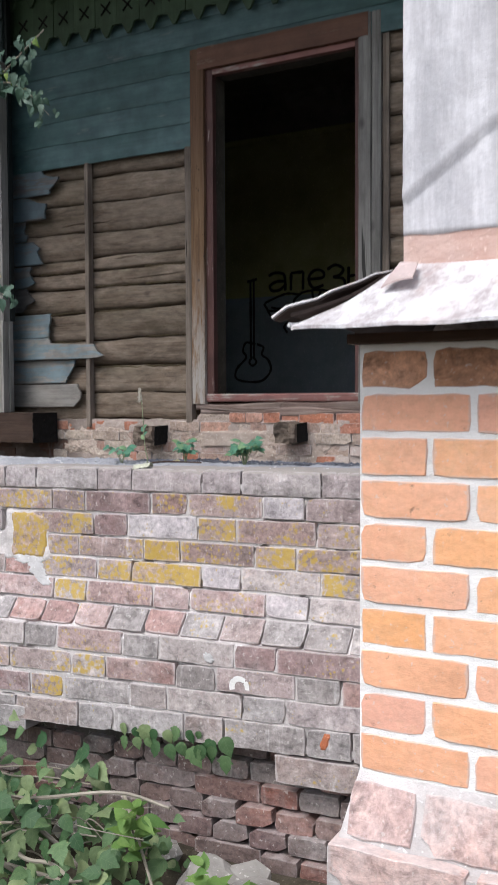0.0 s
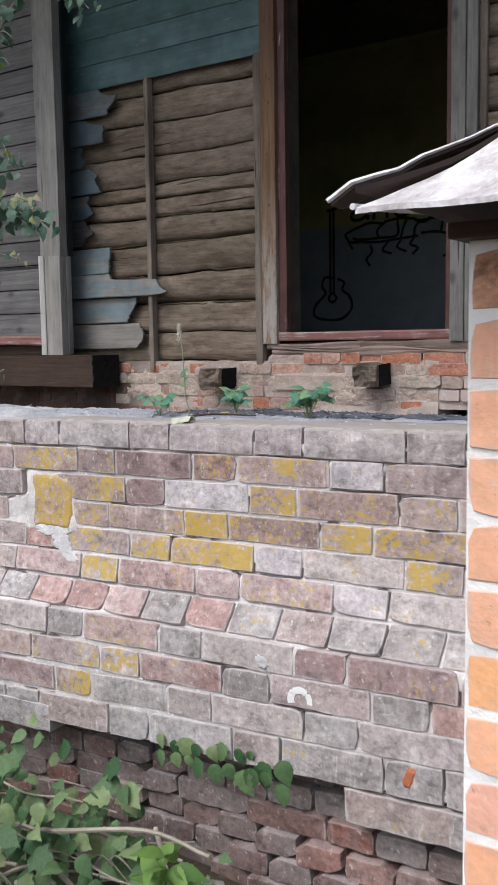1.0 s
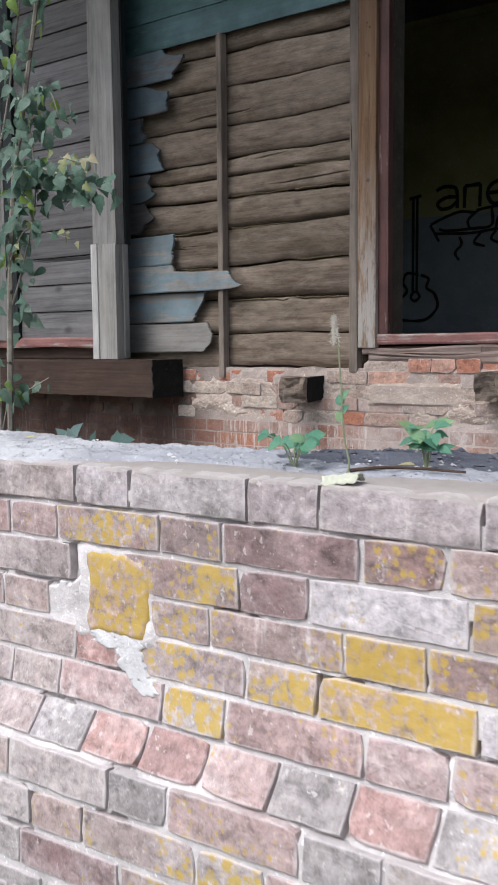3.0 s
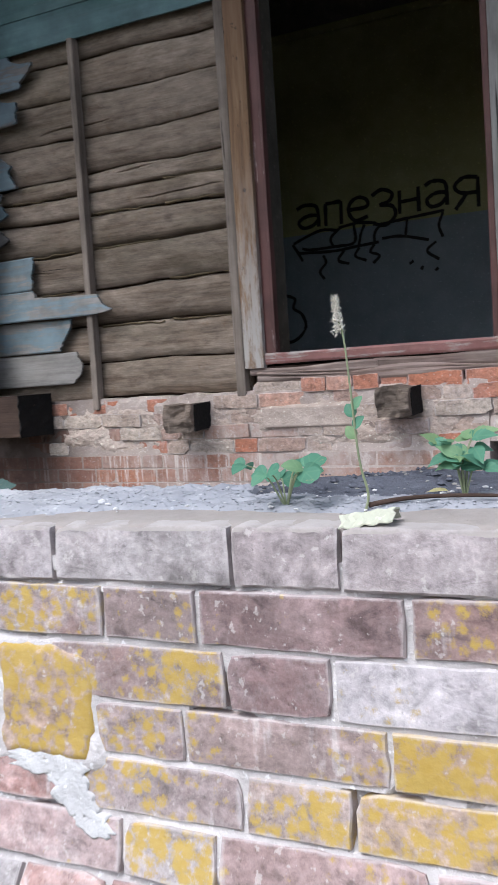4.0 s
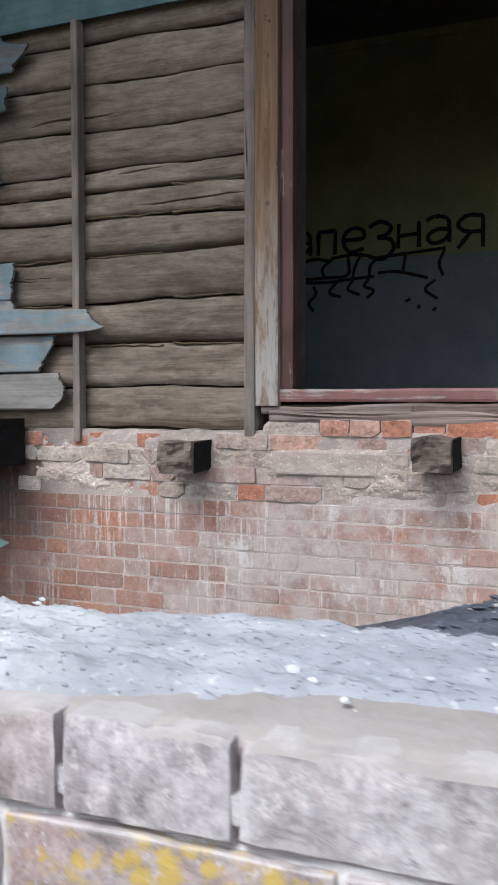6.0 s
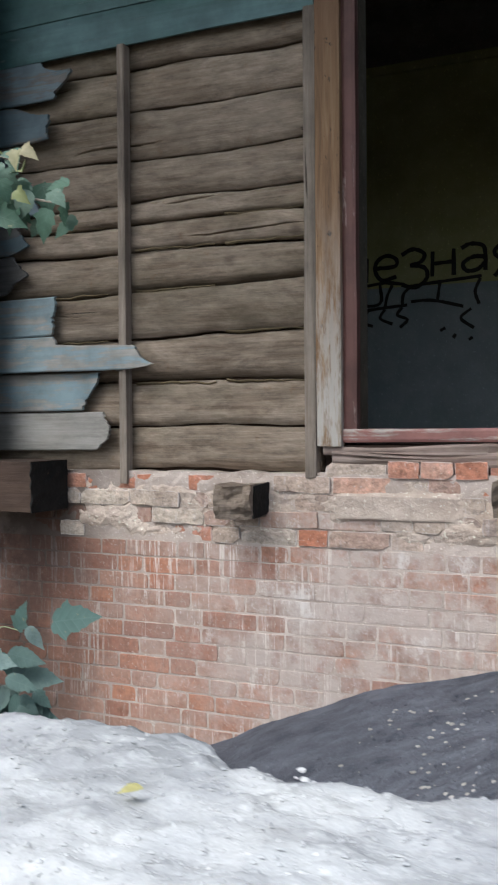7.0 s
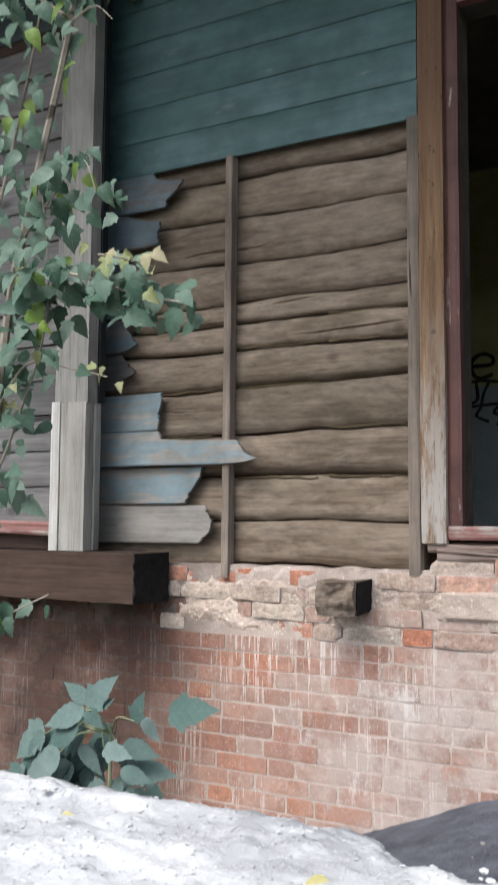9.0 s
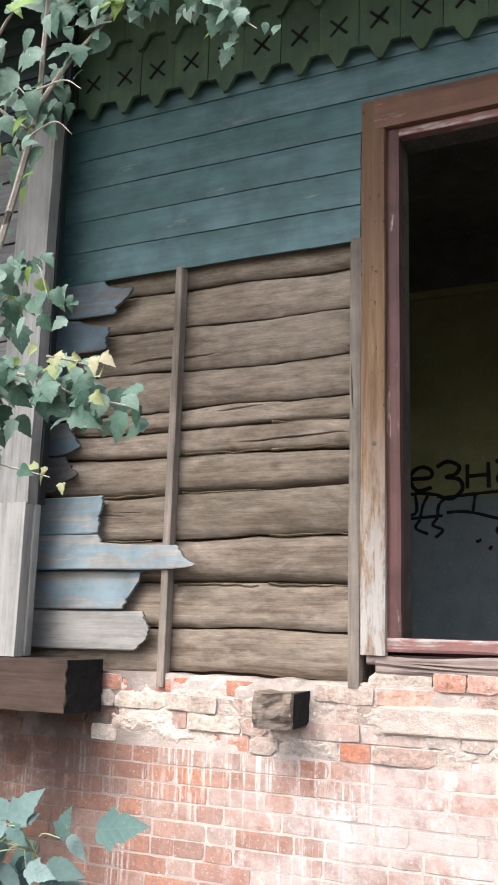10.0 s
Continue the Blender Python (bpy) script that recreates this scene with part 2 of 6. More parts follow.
def old_brick(name, tones, bloom=0.4, lichen=0.0, soot=0.3, dust=0.0, mottle=1.0, slop=0.5):
    n = Nodes(name, 0.9, 0, 0.2)
    co = n.shifted(n.obj)
    k = len(tones)
    c = n.ramp(n.rnd, *[(i / max(1, k - 1), t) for i, t in enumerate(tones)])
    second = n.fraction(13.7)
    third = n.fraction(5.3)
    mean = tuple(sum(t[i] for t in tones) / k for i in range(3))
    c = n.mix(n.mul(n.ramp(n.noise(9, co, 7, 0.72), (0.42, 0.0), (0.62, 1.0)), n.ramp(third, (0.0, 0.15 * mottle), (1.0, 0.8 * mottle))), c, tuple(0.62 * v for v in mean))
    c = n.mix(n.mul(n.ramp(n.noise(13, co, 6, 0.75), (0.55, 0.0), (0.66, 1.0)), 0.55 * mottle), c, tuple(min(0.8, 1.4 * v) for v in mean))
    veil = n.mul(n.ramp(n.noise(6, n.pos, 8, 0.78), (0.42, 0.0), (0.64, 1.0)), n.ramp(second, (0.0, 0.2), (0.6, 0.7), (1.0, 1.3)))
    c = n.mix(n.mul(veil, bloom), c, (0.62, 0.585, 0.58))
    streak = n.mix(0.5, n.noise(48, n.pos, 3, 0.6, (1, 1, 0.14)), n.noise(11, n.pos, 4, 0.7))
    c = n.mix(n.mul(n.ramp(streak, (0.58, 0.0), (0.64, 1.0)), 0.8 * bloom), c, (0.7, 0.67, 0.66))
    grain = n.ramp(n.noise(70, co, 6, 0.75), (0.25, 1 - 0.45 * mottle), (0.5, 1.0), (0.75, 1 + 0.3 * mottle))
    c = n.mix(1.0, c, grain, "MULTIPLY")
    blotch = n.ramp(n.noise(26, co, 7, 0.72, (0.7, 1, 1.3), 0.6), (0.34, 1 - 0.42 * mottle), (0.48, 1.0), (0.52, 1.0), (0.68, 1 + 0.34 * mottle))
    c = n.mix(1.0, c, blotch, "MULTIPLY")
    c = n.mix(n.mul(n.ramp(n.noise(2.2, n.pos, 5, 0.65), (0.5, 0.0), (0.75, 1.0)), soot), c, (0.09, 0.08, 0.075))
    speck = n.ramp(n.noise(75, n.pos, 3, 0.6), (0.63, 0.0), (0.68, 1.0))
    c = n.mix(n.mul(speck, 0.4), c, (0.66, 0.62, 0.58))
    pit = n.ramp(n.noise(62, co, 4, 0.6), (0.24, 0.0), (0.34, 1.0))
    c = n.mix(n.mul(n.ramp(pit, (0.0, 1.0), (1.0, 0.0)), 0.5), c, (0.07, 0.06, 0.055))
    if lichen:
        spread = n.ramp(n.noise(6, n.pos, 5, 0.65), (0.28, 1.0), (0.72, 0.0))
        spots = n.mix(0.55, n.cells(62, n.pos), spread)
        spots = n.mix(0.42, spots, n.noise(150, n.pos, 6, 0.8))
        at = 0.30 + 0.28 * lichen ** 1.5
        pale = n.mix(n.noise(50, n.pos, 4, 0.7), (0.42, 0.265, 0.03), (0.50, 0.37, 0.11))
        c = n.mix(n.ramp(spots, (at - 0.04, 0.9), (at + 0.06, 0.0)), c, pale)
    if dust:
        up = n.t.nodes.new("ShaderNodeNewGeometry").outputs["Normal"]
        s = n.t.nodes.new("ShaderNodeSeparateXYZ")
        n.link(up, s.inputs[0])
        c = n.mix(n.mul(n.ramp(s.outputs["Z"], (0.2, 0.0), (0.75, 1.0)), dust), c, n.mix(n.noise(20, n.pos, 6, 0.7), (0.23, 0.20, 0.175), (0.36, 0.33, 0.305)))
    if slop:
        gen = n.t.nodes.new("ShaderNodeTexCoord").outputs["Generated"]
        s = n.t.nodes.new("ShaderNodeSeparateXYZ")
        n.link(gen, s.inputs[0])

        def rim(socket, wide):
            return n.ramp(socket, (0.0, 1.0), (wide, 0.0), (1 - wide, 0.0), (1.0, 1.0))
        edge = n.mix(1.0, rim(s.outputs["Z"], 0.2), rim(s.outputs["X"], 0.09), "LIGHTEN")
        lap = n.mix(0.5, edge, n.noise(38, n.pos, 6, 0.75))
        c = n.mix(n.mul(n.ramp(lap, (0.56, 0.0), (0.68, 1.0)), slop), c, n.mix(n.noise(30, n.pos, 5, 0.7), (0.42, 0.38, 0.37), (0.68, 0.64, 0.63)))
    n.bump(pit, 0.4, 0.003)
    n.bump(n.noise(90, co, 5, 0.7), 0.5, 0.002)
    n.bump(n.noise(22, co, 5, 0.6), 0.5, 0.006)
    n.bump(n.noise(5, co, 3, 0.5), 0.4, 0.012)
    return n.done(c)


def mortar(name, a, b, rough=0.95, grit=70.0, relief=0.004, bay_dark=0.0):
    n = Nodes(name, rough, 0, 0.15)
    c = n.mix(n.ramp(n.noise(7, n.pos, 7, 0.7), (0.3, 0.0), (0.7, 1.0)), a, b)
    c = n.mix(n.mul(n.ramp(n.noise(2, n.pos, 4, 0.6), (0.45, 0.0), (0.75, 1.0)), 0.5), c, tuple(0.55 * k for k in a))
    c = n.mix(n.mul(n.ramp(n.noise(grit * 1.5, n.pos, 2), (0.62, 0.0), (0.7, 1.0)), 0.6), c, tuple(min(0.85, 1.5 * k) for k in b))
    # darker towards the bay: soot, with the shade under its beam painted in
    if bay_dark:
        soot_and_shade = n.mul(n.axis("X", 0.3, -0.5), n.ramp(n.noise(3.5, n.pos, 6, 0.65), (0.25, 0.6), (0.55, 1.0)))
        c = n.mix(n.mul(soot_and_shade, bay_dark), c, (0.05, 0.035, 0.03))
    n.bump(n.noise(grit, n.pos, 5, 0.75), 0.7, relief)
    n.bump(n.noise(14, n.pos, 5, 0.65), 0.6, 3 * relief)
    return n.done(c)


def limed_brick(name, tones, film):
    """Soft red brick under an uneven film of lime, with thin white runs down it."""
    n = Nodes(name, 0.92, 0, 0.15)
    co = n.shifted(n.obj)
    k = len(tones)
    mean = tuple(sum(t[i] for t in tones) / k for i in range(3))
    c = n.ramp(n.rnd, *[(i / (k - 1), t) for i, t in enumerate(tones)])
    c = n.mix(n.mul(n.ramp(n.noise(16, co, 6, 0.7), (0.45, 0.0), (0.65, 1.0)), 0.6), c, tuple(0.6 * v for v in mean))
    c = n.mix(1.0, c, n.ramp(n.noise(60, co, 5, 0.7), (0.25, 0.7), (0.5, 1.0), (0.75, 1.25)), "MULTIPLY")
    dirt = n.ramp(n.noise(3.2, n.pos, 6, 0.7), (0.48, 0.0), (0.68, 0.55))
    c = n.mix(dirt, c, (0.19, 0.14, 0.115))
    side = n.ramp(n.axis("X", -0.1, 0.9), (0.0, 0.25), (1.0, 1.0))
    haze = n.ramp(n.noise(4.2, n.pos, 8, 0.72), (0.36, 0.0), (0.56, 1.0))
    c = n.mix(n.mul(n.mul(haze, side), 0.85 * film), c, n.mix(n.noise(14, n.pos, 5, 0.7), (0.42, 0.345, 0.30), (0.62, 0.555, 0.51)))
    wet = n.ramp(n.noise(3.0, n.pos, 4, 0.6, (1.6, 1, 0.8)), (0.48, 0.0), (0.6, 1.0))
    runs = n.ramp(n.noise(62, n.pos, 4, 0.7, (1, 1, 0.045), 0.1), (0.535, 0.0), (0.58, 1.0))
    breaks = n.ramp(n.noise(15, n.pos, 5, 0.7), (0.38, 0.0), (0.5, 1.0))
    c = n.mix(n.mul(n.mul(n.mul(runs, wet), breaks), 0.72), c, (0.68, 0.62, 0.57))
    patch = n.ramp(n.noise(6.5, n.pos, 7, 0.75, (1, 1, 0.6)), (0.57, 0.0), (0.64, 1.0))
    c = n.mix(n.mul(n.mul(patch, side), 0.75 * film), c, (0.66, 0.61, 0.575))
    speck = n.ramp(n.noise(85, n.pos, 3, 0.6), (0.62, 0.0), (0.68, 1.0))
    c = n.mix(n.mul(speck, 0.45), c, (0.62, 0.56, 0.52))
    # bricks below the bay carry soot and the bay's shade in their colour
    soot_and_shade = n.mul(n.axis("X", 0.2, -0.5), n.ramp(n.noise(3.5, n.pos, 6, 0.65), (0.25, 0.6), (0.55, 1.0)))
    c = n.mix(n.mul(soot_and_shade, 0.9), c, (0.05, 0.03, 0.024))
    n.bump(n.noise(80, co, 5, 0.7), 0.5, 0.002)
    n.bump(n.noise(20, co, 5, 0.6), 0.5, 0.005)
    return n.done(c)


def leafy(name, a, b, c, veins=170.0):
    n = Nodes(name, 0.55, 0, 0.3)
    col = n.ramp(n.rnd, (0.0, a), (0.55, b), (1.0, c))
    col = n.mix(n.mul(n.noise(45, n.shifted(n.obj), 5, 0.65), 0.7), col, tuple(0.55 * k for k in a))
    blot = n.ramp(n.noise(60, n.shifted(n.obj), 4, 0.6), (0.66, 0.0), (0.72, 0.6))
    col = n.mix(blot, col, (0.32, 0.28, 0.15))
    xyz = n.t.nodes.new("ShaderNodeSeparateXYZ")
    n.link(n.obj, xyz.inputs[0])

    def calc(how, p, q=0.0):
        k = n.t.nodes.new("ShaderNodeMath")
        k.operation = how
        for value, slot in ((p, 0), (q, 1)):
            if isinstance(value, (int, float)):
                k.inputs[slot].default_value = value
            else:
                n.link(value, k.inputs[slot])
        return k.outputs[0]
    off = calc("ABSOLUTE", xyz.outputs["X"])
    wave = calc("SINE", calc("MULTIPLY", calc("SUBTRACT", xyz.outputs["Y"], calc("MULTIPLY", off, 0.9)), 1.7 * veins))
    vein = n.ramp(wave, (0.9, 0.0), (1.0, 1.0))
    rib = n.ramp(calc("MULTIPLY", off, 900.0), (0.5, 1.0), (1.0, 0.0))
    both = calc("MAXIMUM", vein, rib)
    col = n.mix(n.mul(both, 0.06), col, tuple(min(0.6, 1.25 * k + 0.05) for k in c))
    tr = n.t.nodes.new("ShaderNodeBsdfTranslucent")
    sh = n.t.nodes.new("ShaderNodeMixShader")
    sh.inputs[0].default_value = 0.3
    out = n.t.nodes["Material Output"]
    n.link(col, tr.inputs["Color"])
    n.link(n.b.outputs[0], sh.inputs[1])
    n.link(tr.outputs[0], sh.inputs[2])
    n.link(sh.outputs[0], out.inputs["Surface"])
    n.bump(wave, 0.2, 0.0008)
    n.bump(n.noise(80, n.obj, 4), 0.5, 0.0015)
    return n.done(col)


def log_wood():
    """Weathered hewn timber: silvery fibres over brown, dark checks, rust-brown seams."""
    n = Nodes("log_wood", 0.9, 0, 0.2)
    co = n.shifted(n.obj)
    fibre = n.noise(190, co, 5, 0.7, (0.03, 1, 1), 0.35)
    band = n.noise(46, co, 5, 0.65, (0.04, 1, 1), 0.5)
    broad = n.noise(5.5, co, 6, 0.7, (0.4, 1, 1.2), 0.5)
    c = n.ramp(band, (0.28, (0.098, 0.070, 0.049)), (0.48, (0.166, 0.127, 0.094)), (0.7, (0.222, 0.180, 0.140)))
    c = n.mix(n.ramp(broad, (0.44, 0.0), (0.6, 0.85)), c, n.mix(fibre, (0.205, 0.16, 0.121), (0.32, 0.262, 0.208)))
    c = n.mix(n.mul(n.ramp(n.noise(3.1, co, 5, 0.65, (0.5, 1, 1)), (0.5, 0.0), (0.7, 1.0)), 0.6), c, (0.105, 0.088, 0.058))
    c = n.mix(1.0, c, n.ramp(fibre, (0.3, 0.86), (0.5, 1.0), (0.7, 1.1)), "MULTIPLY")
    c = n.mix(1.0, c, n.ramp(n.noise(26, co, 5, 0.75, (0.3, 1, 1)), (0.34, 0.72), (0.5, 1.0), (0.66, 1.22)), "MULTIPLY")
    check = n.ramp(n.noise(34, co, 3, 0.5, (0.045, 1, 1), 0.7), (0.255, 0.0), (0.275, 1.0))
    c = n.mix(check, (0.022, 0.017, 0.013), c)
    c = n.mix(n.mul(n.ramp(n.noise(12, co, 6, 0.75), (0.6, 0.0), (0.7, 1.0)), 0.5), c, (0.16, 0.10, 0.055))
    c = n.mix(1.0, c, n.ramp(n.rnd, (0.0, 0.82), (0.5, 1.0), (1.0, 1.15)), "MULTIPLY")
    knot = n.ramp(n.cells(2.6, co, (0.6, 1, 1)), (0.025, 1.0), (0.07, 0.0))
    c = n.mix(n.mul(knot, 0.6), c, (0.045, 0.034, 0.026))
    n.bump(n.noise(8, co, 4, 0.6, (0.3, 1, 1)), 0.5, 0.02)
    n.bump(check, 0.6, 0.006)
    n.bump(band, 0.6, 0.004)
    n.bump(fibre, 0.5, 0.0015)
    return n.done(c)


LOG = log_wood()
GREY_X = wood("grey_board", (0.045, 0.043, 0.042), (0.105, 0.10, 0.098), (0.19, 0.183, 0.178), "X", (0.10, 0.09, 0.08), 0.4)
GREY_Z = wood("grey_post", (0.07, 0.068, 0.062), (0.19, 0.182, 0.168), (0.31, 0.30, 0.28), "Z", (0.12, 0.11, 0.095), 0.4)
PALE_Z = wood("pale_post", (0.12, 0.112, 0.10), (0.25, 0.236, 0.215), (0.36, 0.345, 0.32), "Z", (0.2, 0.17, 0.13), 0.3)
WHITE_Z = wood("bleached_post", (0.17, 0.163, 0.15), (0.36, 0.348, 0.328), (0.48, 0.467, 0.445), "Z", (0.24, 0.215, 0.185), 0.4)
BATTEN = wood("batten_wood", (0.075, 0.056, 0.044), (0.19, 0.15, 0.12), (0.35, 0.295, 0.245), "Z")
PALE_X = wood("pale_board", (0.11, 0.10, 0.09), (0.22, 0.205, 0.187), (0.34, 0.32, 0.295), "X", (0.14, 0.11, 0.085), 0.4)
def casing_wood():
    n = Nodes("casing_wood", 0.8, 0, 0.3)
    g = n.noise(40, n.obj, 6, 0.65, (1, 1, 0.05), 0.4)
    c = n.ramp(g, (0.28, (0.09, 0.052, 0.03)), (0.5, (0.19, 0.115, 0.062)), (0.72, (0.28, 0.19, 0.115)))
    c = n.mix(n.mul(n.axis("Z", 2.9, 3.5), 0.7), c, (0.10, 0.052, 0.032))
    speck = n.ramp(n.noise(45, n.obj, 4, 0.7, (1, 1, 0.4)), (0.30, 1.0), (0.37, 0.0))
    c = n.mix(speck, c, (0.03, 0.022, 0.018))
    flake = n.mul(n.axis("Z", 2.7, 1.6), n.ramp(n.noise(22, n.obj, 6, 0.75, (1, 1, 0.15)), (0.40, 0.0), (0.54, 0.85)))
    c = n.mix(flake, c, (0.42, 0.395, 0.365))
    n.bump(g, 0.6, 0.004)
    n.bump(speck, -0.5, 0.003)
    return n.done(c)


CASING = casing_wood()
SPLIT = wood("split_wood", (0.06, 0.04, 0.032), (0.18, 0.13, 0.108), (0.32, 0.26, 0.225), "X", (0.1, 0.05, 0.04), 0.5)
BEAM = wood("beam_wood", (0.02, 0.012, 0.009), (0.056, 0.034, 0.024), (0.105, 0.07, 0.053), "X", (0.025, 0.016, 0.012), 0.7)
JOIST = wood("joist_wood", (0.05, 0.036, 0.027), (0.15, 0.112, 0.085), (0.29, 0.235, 0.19), "X")
BLUE = painted("blue_paint", (0.042, 0.101, 0.096), (0.135, 0.22, 0.235), (0.17, 0.22, 0.22), "X", 0.59)
BLUE_WORN = painted("worn_blue_paint", (0.165, 0.232, 0.262), (0.27, 0.325, 0.345), (0.33, 0.31, 0.285), "X", 0.48)
BLUE_DARK = painted("dark_blue_paint", (0.09, 0.13, 0.15), (0.14, 0.18, 0.20), (0.16, 0.15, 0.14), "X", 0.5)
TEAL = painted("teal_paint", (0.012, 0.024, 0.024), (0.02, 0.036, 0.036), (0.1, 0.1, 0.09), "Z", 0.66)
# near-black that stands in for shade beside the post and in the bay's gap
SHADE_BLACK = painted("shade_black", (0.005, 0.009, 0.009), (0.008, 0.013, 0.013), (0.03, 0.03, 0.028), "Z", 0.7)
GREEN = painted("green_paint", (0.042, 0.08, 0.04), (0.066, 0.108, 0.06), (0.2, 0.2, 0.17), "Z", 0.64)
RED = painted("red_paint", (0.095, 0.04, 0.034), (0.14, 0.066, 0.056), (0.36, 0.29, 0.26), "Z", 0.58)
BROWN_X = painted("brown_lintel_paint", (0.12, 0.05, 0.03), (0.2, 0.10, 0.06), (0.25, 0.17, 0.12), "X", 0.56)
RED_X = painted("red_sill_paint", (0.24, 0.10, 0.085), (0.32, 0.16, 0.14), (0.42, 0.36, 0.32), "X", 0.53)
WALL_BRICK = old_brick("old_brick", [(0.36, 0.25, 0.235), (0.43, 0.385, 0.385), (0.23, 0.145, 0.135), (0.36, 0.335, 0.32), (0.45, 0.32, 0.305), (0.28, 0.20, 0.19), (0.45, 0.405, 0.39), (0.25, 0.165, 0.15), (0.40, 0.35, 0.33), (0.34, 0.215, 0.20), (0.37, 0.335, 0.30)], 0.3, 0.22, 0.3)
LICHEN_BRICK = old_brick("lichen_brick", [(0.30, 0.21, 0.20), (0.42, 0.38, 0.37), (0.26, 0.17, 0.155), (0.38, 0.30, 0.28)], 0.4, 0.62, 0.2)
YELLOW_BRICK = old_brick("yellow_brick", [(0.40, 0.30, 0.24), (0.36, 0.25, 0.2)], 0.3, 0.8, 0.1)
HALF_YELLOW_BRICK = old_brick("half_yellow_brick", [(0.38, 0.31, 0.28), (0.34, 0.25, 0.22)], 0.35, 0.76, 0.1)
SPECKLED_BRICK = old_brick("speckled_brick", [(0.36, 0.25, 0.235), (0.40, 0.30, 0.28), (0.33, 0.22, 0.21)], 0.35, 0.4, 0.2)
RED_BRICK = old_brick("chipped_red_brick", [(0.35, 0.20, 0.175), (0.40, 0.26, 0.235), (0.32, 0.20, 0.185)], 0.4, 0.1)
DARK_BRICK = old_brick("purple_brick", [(0.25, 0.168, 0.163), (0.29, 0.205, 0.197)], 0.35, 0.3, 0.25)
PALE_BRICK = old_brick("pale_brick", [(0.47, 0.43, 0.445), (0.43, 0.38, 0.385)], 0.45, 0.3, 0.0)
CAP_BRICK = old_brick("cap_brick", [(0.355, 0.305, 0.31), (0.41, 0.37, 0.365), (0.33, 0.275, 0.275), (0.37, 0.30, 0.275), (0.30, 0.25, 0.245)], 0.38, 0.0, 0.35, dust=0.9, slop=0.3)
COPING_BRICK = old_brick("grey_brick", [(0.31, 0.285, 0.28), (0.275, 0.245, 0.235), (0.34, 0.315, 0.31), (0.29, 0.225, 0.205)], 0.4, 0.12, 0.4)
# footing brick, darkened for the shade below the projecting course
LOW_BRICK = old_brick("shaded_low_brick", [(0.15, 0.095, 0.085), (0.19, 0.15, 0.14), (0.23, 0.095, 0.07), (0.21, 0.185, 0.175), (0.165, 0.105, 0.1)], 0.2, 0.0, 0.5, slop=0.25)
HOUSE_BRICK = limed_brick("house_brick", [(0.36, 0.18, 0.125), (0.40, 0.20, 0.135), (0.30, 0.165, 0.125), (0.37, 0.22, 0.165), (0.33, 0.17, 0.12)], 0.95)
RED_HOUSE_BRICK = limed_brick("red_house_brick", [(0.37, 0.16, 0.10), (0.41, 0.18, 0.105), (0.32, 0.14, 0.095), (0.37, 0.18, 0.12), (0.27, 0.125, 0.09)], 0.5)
CREAM_BRICK = old_brick("cream_brick", [(0.45, 0.36, 0.29), (0.40, 0.29, 0.23), (0.50, 0.42, 0.345), (0.36, 0.23, 0.18)], 0.25, 0.0, 0.15)
ORANGE_BRICK = old_brick("orange_brick", [(0.46, 0.17, 0.09), (0.40, 0.18, 0.12), (0.50, 0.30, 0.22)], 0.15, 0.0, 0.1)
PILLAR_BRICK = old_brick("pillar_brick", [(0.84, 0.42, 0.19), (0.80, 0.42, 0.29), (0.86, 0.46, 0.24), (0.78, 0.42, 0.31), (0.84, 0.43, 0.20)], 0.12, 0.0, 0.0, mottle=0.25)
TAB_METAL = mortar("brown_tab_metal", (0.40, 0.31, 0.29), (0.55, 0.45, 0.43), 0.6, 60, 0.001)
# grime of the pillar's top course, with the cap's shade in the colour
GRIMY_SHADED_BRICK = old_brick("grimy_shaded_brick", [(0.56, 0.25, 0.14), (0.44, 0.24, 0.14), (0.58, 0.31, 0.19)], 0.1, 0.0, 0.45, slop=0.15)
PLINTH_BRICK = old_brick("plinth_brick", [(0.56, 0.40, 0.36), (0.62, 0.44, 0.39), (0.52, 0.36, 0.33)], 0.5, 0.0, 0.1)
MORTAR = mortar("mortar", (0.38, 0.35, 0.34), (0.74, 0.70, 0.685))
# footing mortar, with the same shade in its colour
LOW_MORTAR = mortar("shaded_low_mortar", (0.06, 0.052, 0.047), (0.2, 0.175, 0.16))
WHITE_MORTAR = mortar("white_mortar", (0.82, 0.80, 0.78), (0.88, 0.87, 0.85))
HOUSE_MORTAR = mortar("house_mortar", (0.38, 0.30, 0.255), (0.60, 0.515, 0.46), bay_dark=0.95)
CREAM = mortar("cream_mortar", (0.42, 0.325, 0.265), (0.67, 0.565, 0.485), 0.95, 40, 0.008)
CHIP = mortar("fresh_brick_chip", (0.42, 0.13, 0.06), (0.50, 0.22, 0.13), 0.95, 60, 0.004)
OAKUM = mortar("oakum", (0.07, 0.052, 0.03), (0.16, 0.125, 0.075), 1.0, 150, 0.006)
n = Nodes("slab", 0.95, 0, 0.15)
c = n.mix(n.ramp(n.noise(9, n.pos, 7, 0.72, (0.5, 1, 1)), (0.3, 0.0), (0.62, 1.0)), (0.24, 0.24, 0.25), (0.47, 0.47, 0.475))
c = n.mix(n.mul(n.ramp(n.noise(4.5, n.pos, 5, 0.65), (0.42, 1.0), (0.54, 0.0)), 0.7), c, (0.25, 0.25, 0.255))
c = n.mix(n.mul(n.ramp(n.noise(13, n.pos, 6, 0.7, (0.4, 1, 1)), (0.56, 0.0), (0.64, 1.0)), 0.55), c, (0.55, 0.55, 0.55))
c = n.mix(n.mul(n.ramp(n.noise(7, n.pos, 7, 0.75), (0.52, 0.0), (0.58, 1.0)), 0.45), c, (0.47, 0.465, 0.46))
